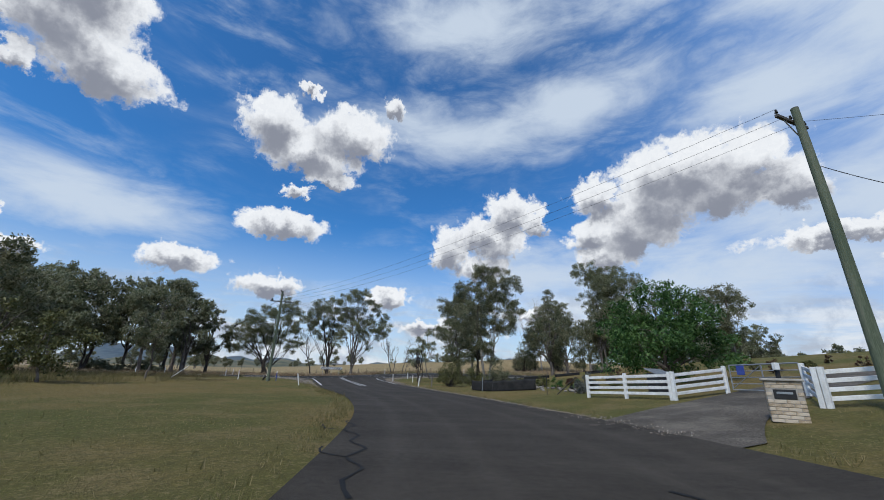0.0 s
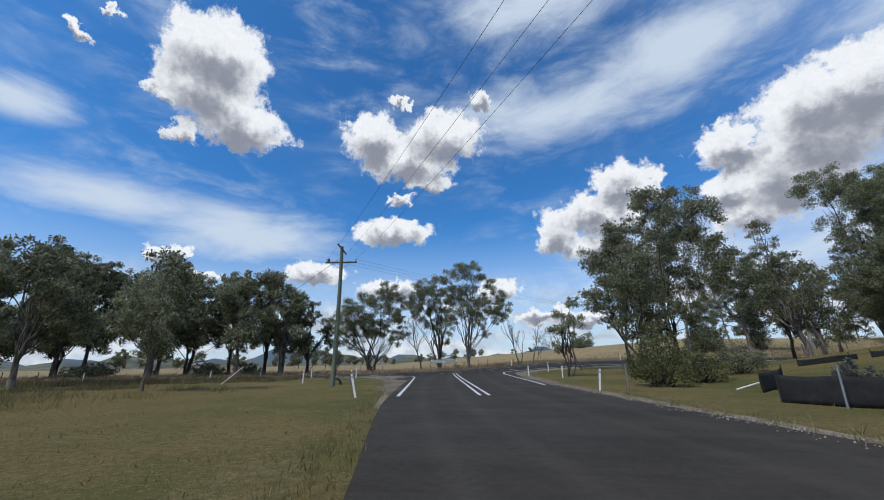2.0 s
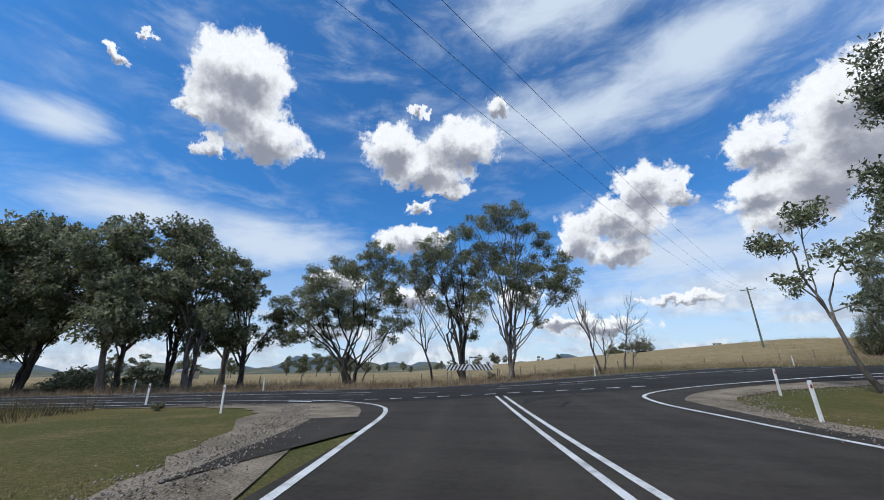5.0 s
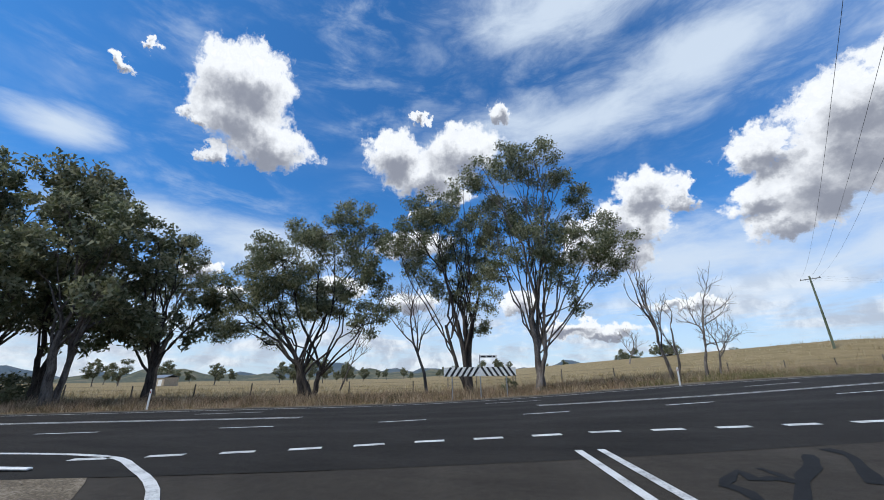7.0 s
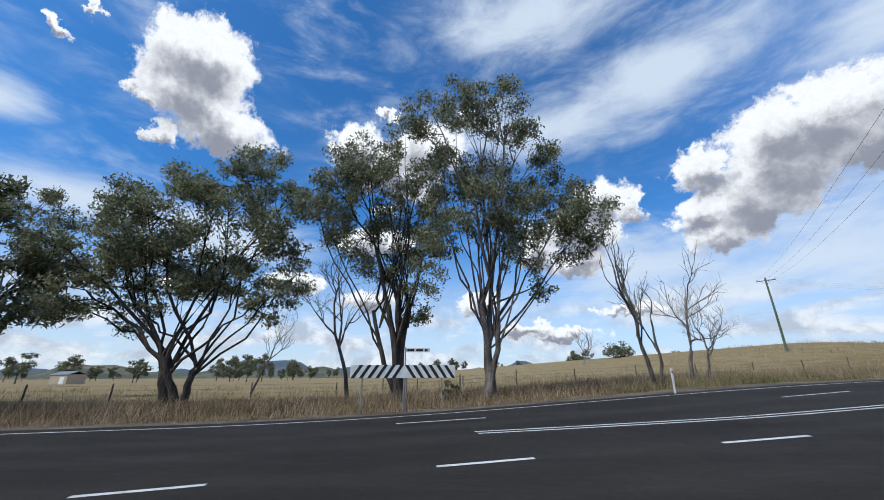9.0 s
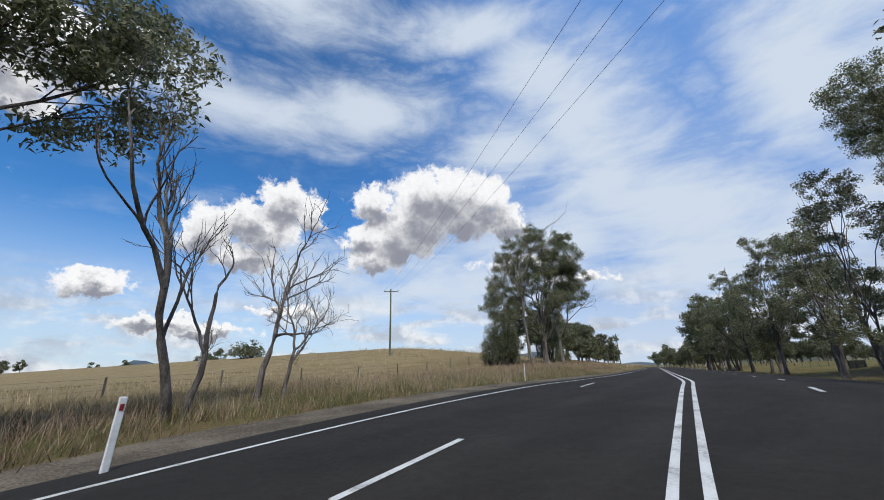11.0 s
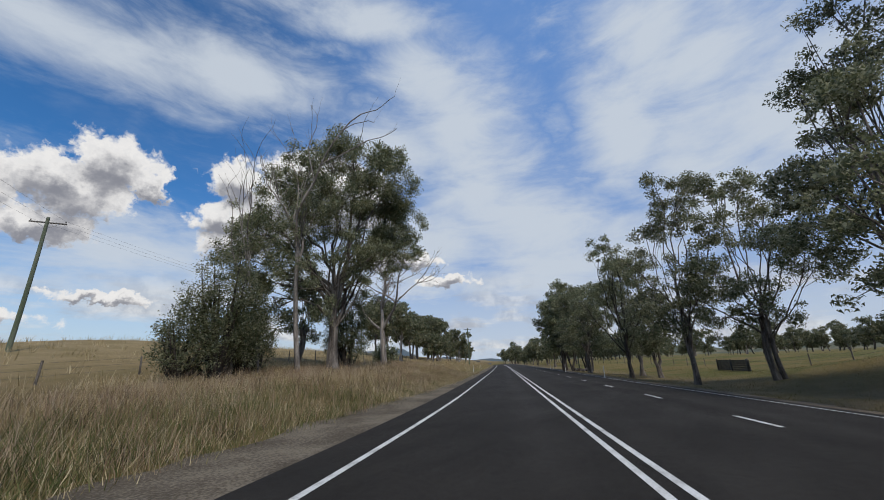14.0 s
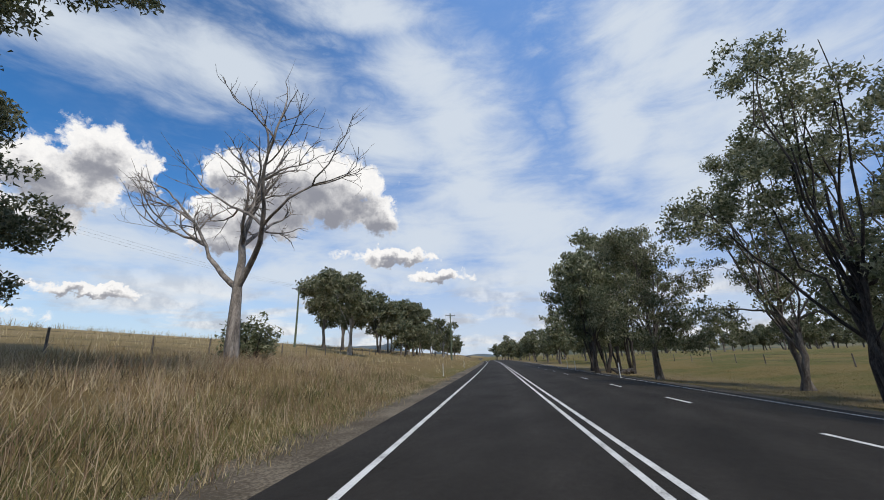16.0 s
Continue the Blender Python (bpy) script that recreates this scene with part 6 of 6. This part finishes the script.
stones(5200, spline(((-11.4, 50.6), (-14.7, 58.8), (-17.3, 64.2), (-20.2, 68.8), (-23.0, 72.0), (-28.0, 71.4)), 0.3), 0.4, 51)
stones(2600, spline(((-3.2, 58.0), (-4.4, 62.0), (-5.6, 68.0), (-5.8, 74.0), (-3.6, 77.6), (3.0, 81.6)), 0.3), 0.45, 52)
stones(1600, SR[(SIDE_C[:, 1] > 22) & (SIDE_C[:, 1] < 58)], 0.22, 53)

# ---------------------------------------------------------------- grass
def blades(x, y, h, w, r, lean=0.5, bent=True):
    """One blade at each point, narrowing to the tip."""
    n = len(x)
    z = land(x, y) - 0.03
    a = r.random(n) * 2 * np.pi
    d = np.stack([np.cos(a), np.sin(a), np.zeros(n)], 1)
    b = r.random(n) * 2 * np.pi
    l = np.stack([np.cos(b), np.sin(b), np.zeros(n)], 1) * (lean * h * (0.2 + r.random(n)))[:, None]
    B = np.stack([x, y, z], 1)
    up = np.zeros((n, 3))
    up[:, 2] = h
    hw = (d * w[:, None] / 2)
    T = B + up + l
    if not bent:
        V = np.stack([B - hw, B + hw, T + hw * 0.25, T - hw * 0.25], 1).reshape(-1, 3)
        return V, np.arange(4 * n).reshape(-1, 4)
    M = B + up * 0.55 + l * 0.35
    V = np.stack([B - hw, B + hw, M + hw * 0.8, M - hw * 0.8, T + hw * 0.12, T - hw * 0.12], 1).reshape(-1, 3)
    i = np.arange(n) * 6
    F = np.concatenate([np.stack([i, i + 1, i + 2, i + 3], 1), np.stack([i + 3, i + 2, i + 4, i + 5], 1)])
    return V, F


def on_seal(x, y):
    """True on or right beside the roads and the drive."""
    s, o = UX * x + UY * y, -UY * x + UX * y
    bnd = 0.0003 * np.maximum(0, s - 150) ** 2
    m = (o < np.interp(s, sm, fe) + 1.75 + 1.1 * S(22, 36, s) * S(84, 58, s) + bnd) & (o > np.interp(s, sm, ne) - 1.7 + bnd)
    cx = np.interp(y, SIDE_C[:, 1], SIDE_C[:, 0])
    m |= (x > cx - np.interp(y, SIDE_C[:, 1], half_l) * 1.04 - 0.1) & (x < cx + np.interp(y, SIDE_C[:, 1], half_r) * 1.04 + 0.1) & (y < 80)
    m |= (x > -22.5) & (x < -2.0) & (y > 58) & (o < 80) & (x > -14.5 - (y - 58) * 0.62) & (x < -3.8 - np.clip(y - 58, 0, 16) * 0.2 + np.clip(y - 74, 0, 9) * 1.5)
    dd = np.min(np.hypot(x[:, None] - DP[None, ::3, 0], y[:, None] - DP[None, ::3, 1]), 1) if len(x) < 400000 else np.full(len(x), 99.0)
    m |= dd < 2.4
    return m


def tufts(name, label, x, y, per, hgt, spread, width, material, seed, lean=0.5, bent=False):
    r = np.random.default_rng(seed)
    k = ~on_seal(x, y)
    x, y = x[k], y[k]
    s, o = UX * x + UY * y, -UY * x + UX * y
    off = o - np.interp(s, sm, fe)
    hh = hgt * (0.55 + 0.75 * r.random(len(x))) * np.where(off > 0, 0.42 + 0.58 * S(1.5, 5.5, off), 1.0)
    X = np.repeat(x, per) + r.standard_normal(len(x) * per) * spread
    Y = np.repeat(y, per) + r.standard_normal(len(x) * per) * spread
    Hh = np.repeat(hh, per) * (0.5 + 0.7 * r.random(len(X)))
    V, F = blades(X, Y, Hh, width * (0.6 + 0.8 * r.random(len(X))), r, lean, bent)
    tagged(ob_np(name, V, F, material), label, "grass", kind="stuff")


rg = np.random.default_rng(77)


def strip(n, s0, s1, o0, o1, power=1.0):
    s = rg.uniform(s0, s1, n)
    o = np.interp(s, sm, fe) + 1.6 + (o1 - o0) * rg.random(n) ** power
    keep = noise_mask(s, o)
    x, y = so(s[keep], o[keep])
    return x, y


def noise_mask(a, b, f=0.35, cut=-0.75):
    v = np.sin(a * f + 1.3 * np.sin(b * f * 0.7)) + np.sin(b * f * 1.3 + 1.1 * np.sin(a * f * 0.6)) + 0.8 * np.sin(a * f * 2.7 + b * f * 1.9)
    return v + rg.normal(0, 0.6, len(a)) > cut * 3


x_, y_ = strip(11000, 34, 106, 88, 104, 1.5)
tufts("tall_dry_grass", "tall dry straw-coloured grass along the road", x_, y_, 10, 0.38, 0.20, 0.013, M_STRAW, 1, 0.75)
x_, y_ = strip(2400, 38, 104, 88, 100, 1.2)
tufts("seeding_grass", "taller seeding grass heads above the straw", x_, y_, 16, 0.66, 0.20, 0.010, M_SEED, 21, 0.5, True)
x_, y_ = strip(4200, 30, 105, 88, 91.8, 1.3)
tufts("green_roadside_grass", "greenish tufts among the roadside straw", x_, y_, 10, 0.30, 0.16, 0.014, M_GREENBLADE, 2, 0.8)
x_, y_ = strip(700, 34, 70, 89, 95, 1.0)
tufts("green_weeds", "clumps of green weeds in the roadside straw", x_, y_, 22, 0.46, 0.26, 0.014, M_GREENBLADE, 34, 0.7)
x_, y_ = strip(500, 36, 104, 89, 102, 1.0)
tufts("brown_weeds", "dark brown dead weeds in the straw", x_, y_, 26, 0.42, 0.22, 0.016, M_WEED, 22, 0.8)
# brown long grass below the gums; its darker blades also stand for their shade
x_, y_ = strip(3600, -45, 36, 88, 98, 1.3)
tufts("tall_dry_grass", "tall dry grass behind the sight board, browner for tree shade", x_, y_, 11, 0.52, 0.16, 0.018, M_SEED, 3, 0.6)
x_, y_ = strip(1500, -45, 34, 88, 97, 1.2)
tufts("brown_weeds", "brown rank weeds below the gum trees, darker for their shade", x_, y_, 16, 0.50, 0.24, 0.016, M_WEED, 33, 0.8)
x_, y_ = strip(3200, -60, 190, 100, 150, 1.0)
tufts("dry_paddock_grass", "dry paddock grass in loose clumps", x_, y_, 7, 0.50, 0.22, 0.035, M_STRAW, 4, 0.5)
# mown verges
x_, y_ = rg.uniform(-22, -1, 8000), rg.uniform(14, 62, 8000)
tufts("mown_grass", "short mown green and brown grass", x_, y_, 3, 0.065, 0.10, 0.014, M_BLADE, 5, 0.8)
x_, y_ = rg.uniform(-3, 16, 6000), rg.uniform(20, 78, 6000)
tufts("mown_grass", "short mown green and brown grass", x_, y_, 3, 0.07, 0.09, 0.016, M_BLADE, 6, 0.8)
x_, y_ = rg.normal(-28, 4.0, 2600), rg.uniform(20, 52, 2600)
k_ = noise_mask(x_, y_, 0.5, 0.0) & (x_ < -19)
x_, y_ = x_[k_], y_[k_]
tufts("rough_grass", "rough tall grass along the fence line", x_, y_, 9, 0.36, 0.2, 0.018, M_BLADE, 7, 0.7)
s_ = rg.uniform(38, 120, 7000)
o_ = np.interp(s_, sm, ne) - 1.8 - 16 * rg.random(7000) ** 1.3
x_, y_ = so(s_, o_)
tufts("paddock_grass", "short green and dry grass under the roadside gums", x_, y_, 3, 0.11, 0.10, 0.016, M_BLADE, 8, 0.7)
s_, o_ = rg.uniform(-48, 2, 2600), 75.2 - 9 * rg.random(2600) ** 1.4
x_, y_ = so(s_, o_)
tufts("rough_grass", "brown weedy grass below the roadside belt", x_[::2], y_[::2], 10, 0.5, 0.25, 0.02, M_WEED, 31, 0.7)
tufts("rough_grass", "dry rank grass below the roadside belt", x_[1::2], y_[1::2], 10, 0.5, 0.25, 0.018, M_BLADE, 32, 0.7)
# edge tufts creeping over the seal
k_ = (SIDE_C[:, 1] > 12) & (SIDE_C[:, 1] < 56)
for line_, sg_ in ((SL, 1), (SR, -1)):
    P_ = line_[k_]
    q_ = rg.integers(0, len(P_), 900)
    x_ = P_[q_, 0] + sn[k_][q_, 0] * sg_ * rg.uniform(0.15, 0.5, 900) + rg.normal(0, 0.4, 900)
    y_ = P_[q_, 1] + sn[k_][q_, 1] * sg_ * rg.uniform(0.15, 0.5, 900) + rg.normal(0, 0.4, 900)
    tufts("verge_grass", "ragged grass along the broken road edge", x_, y_, 7, 0.13, 0.07, 0.014, M_BLADE, 9 + sg_, 0.7)
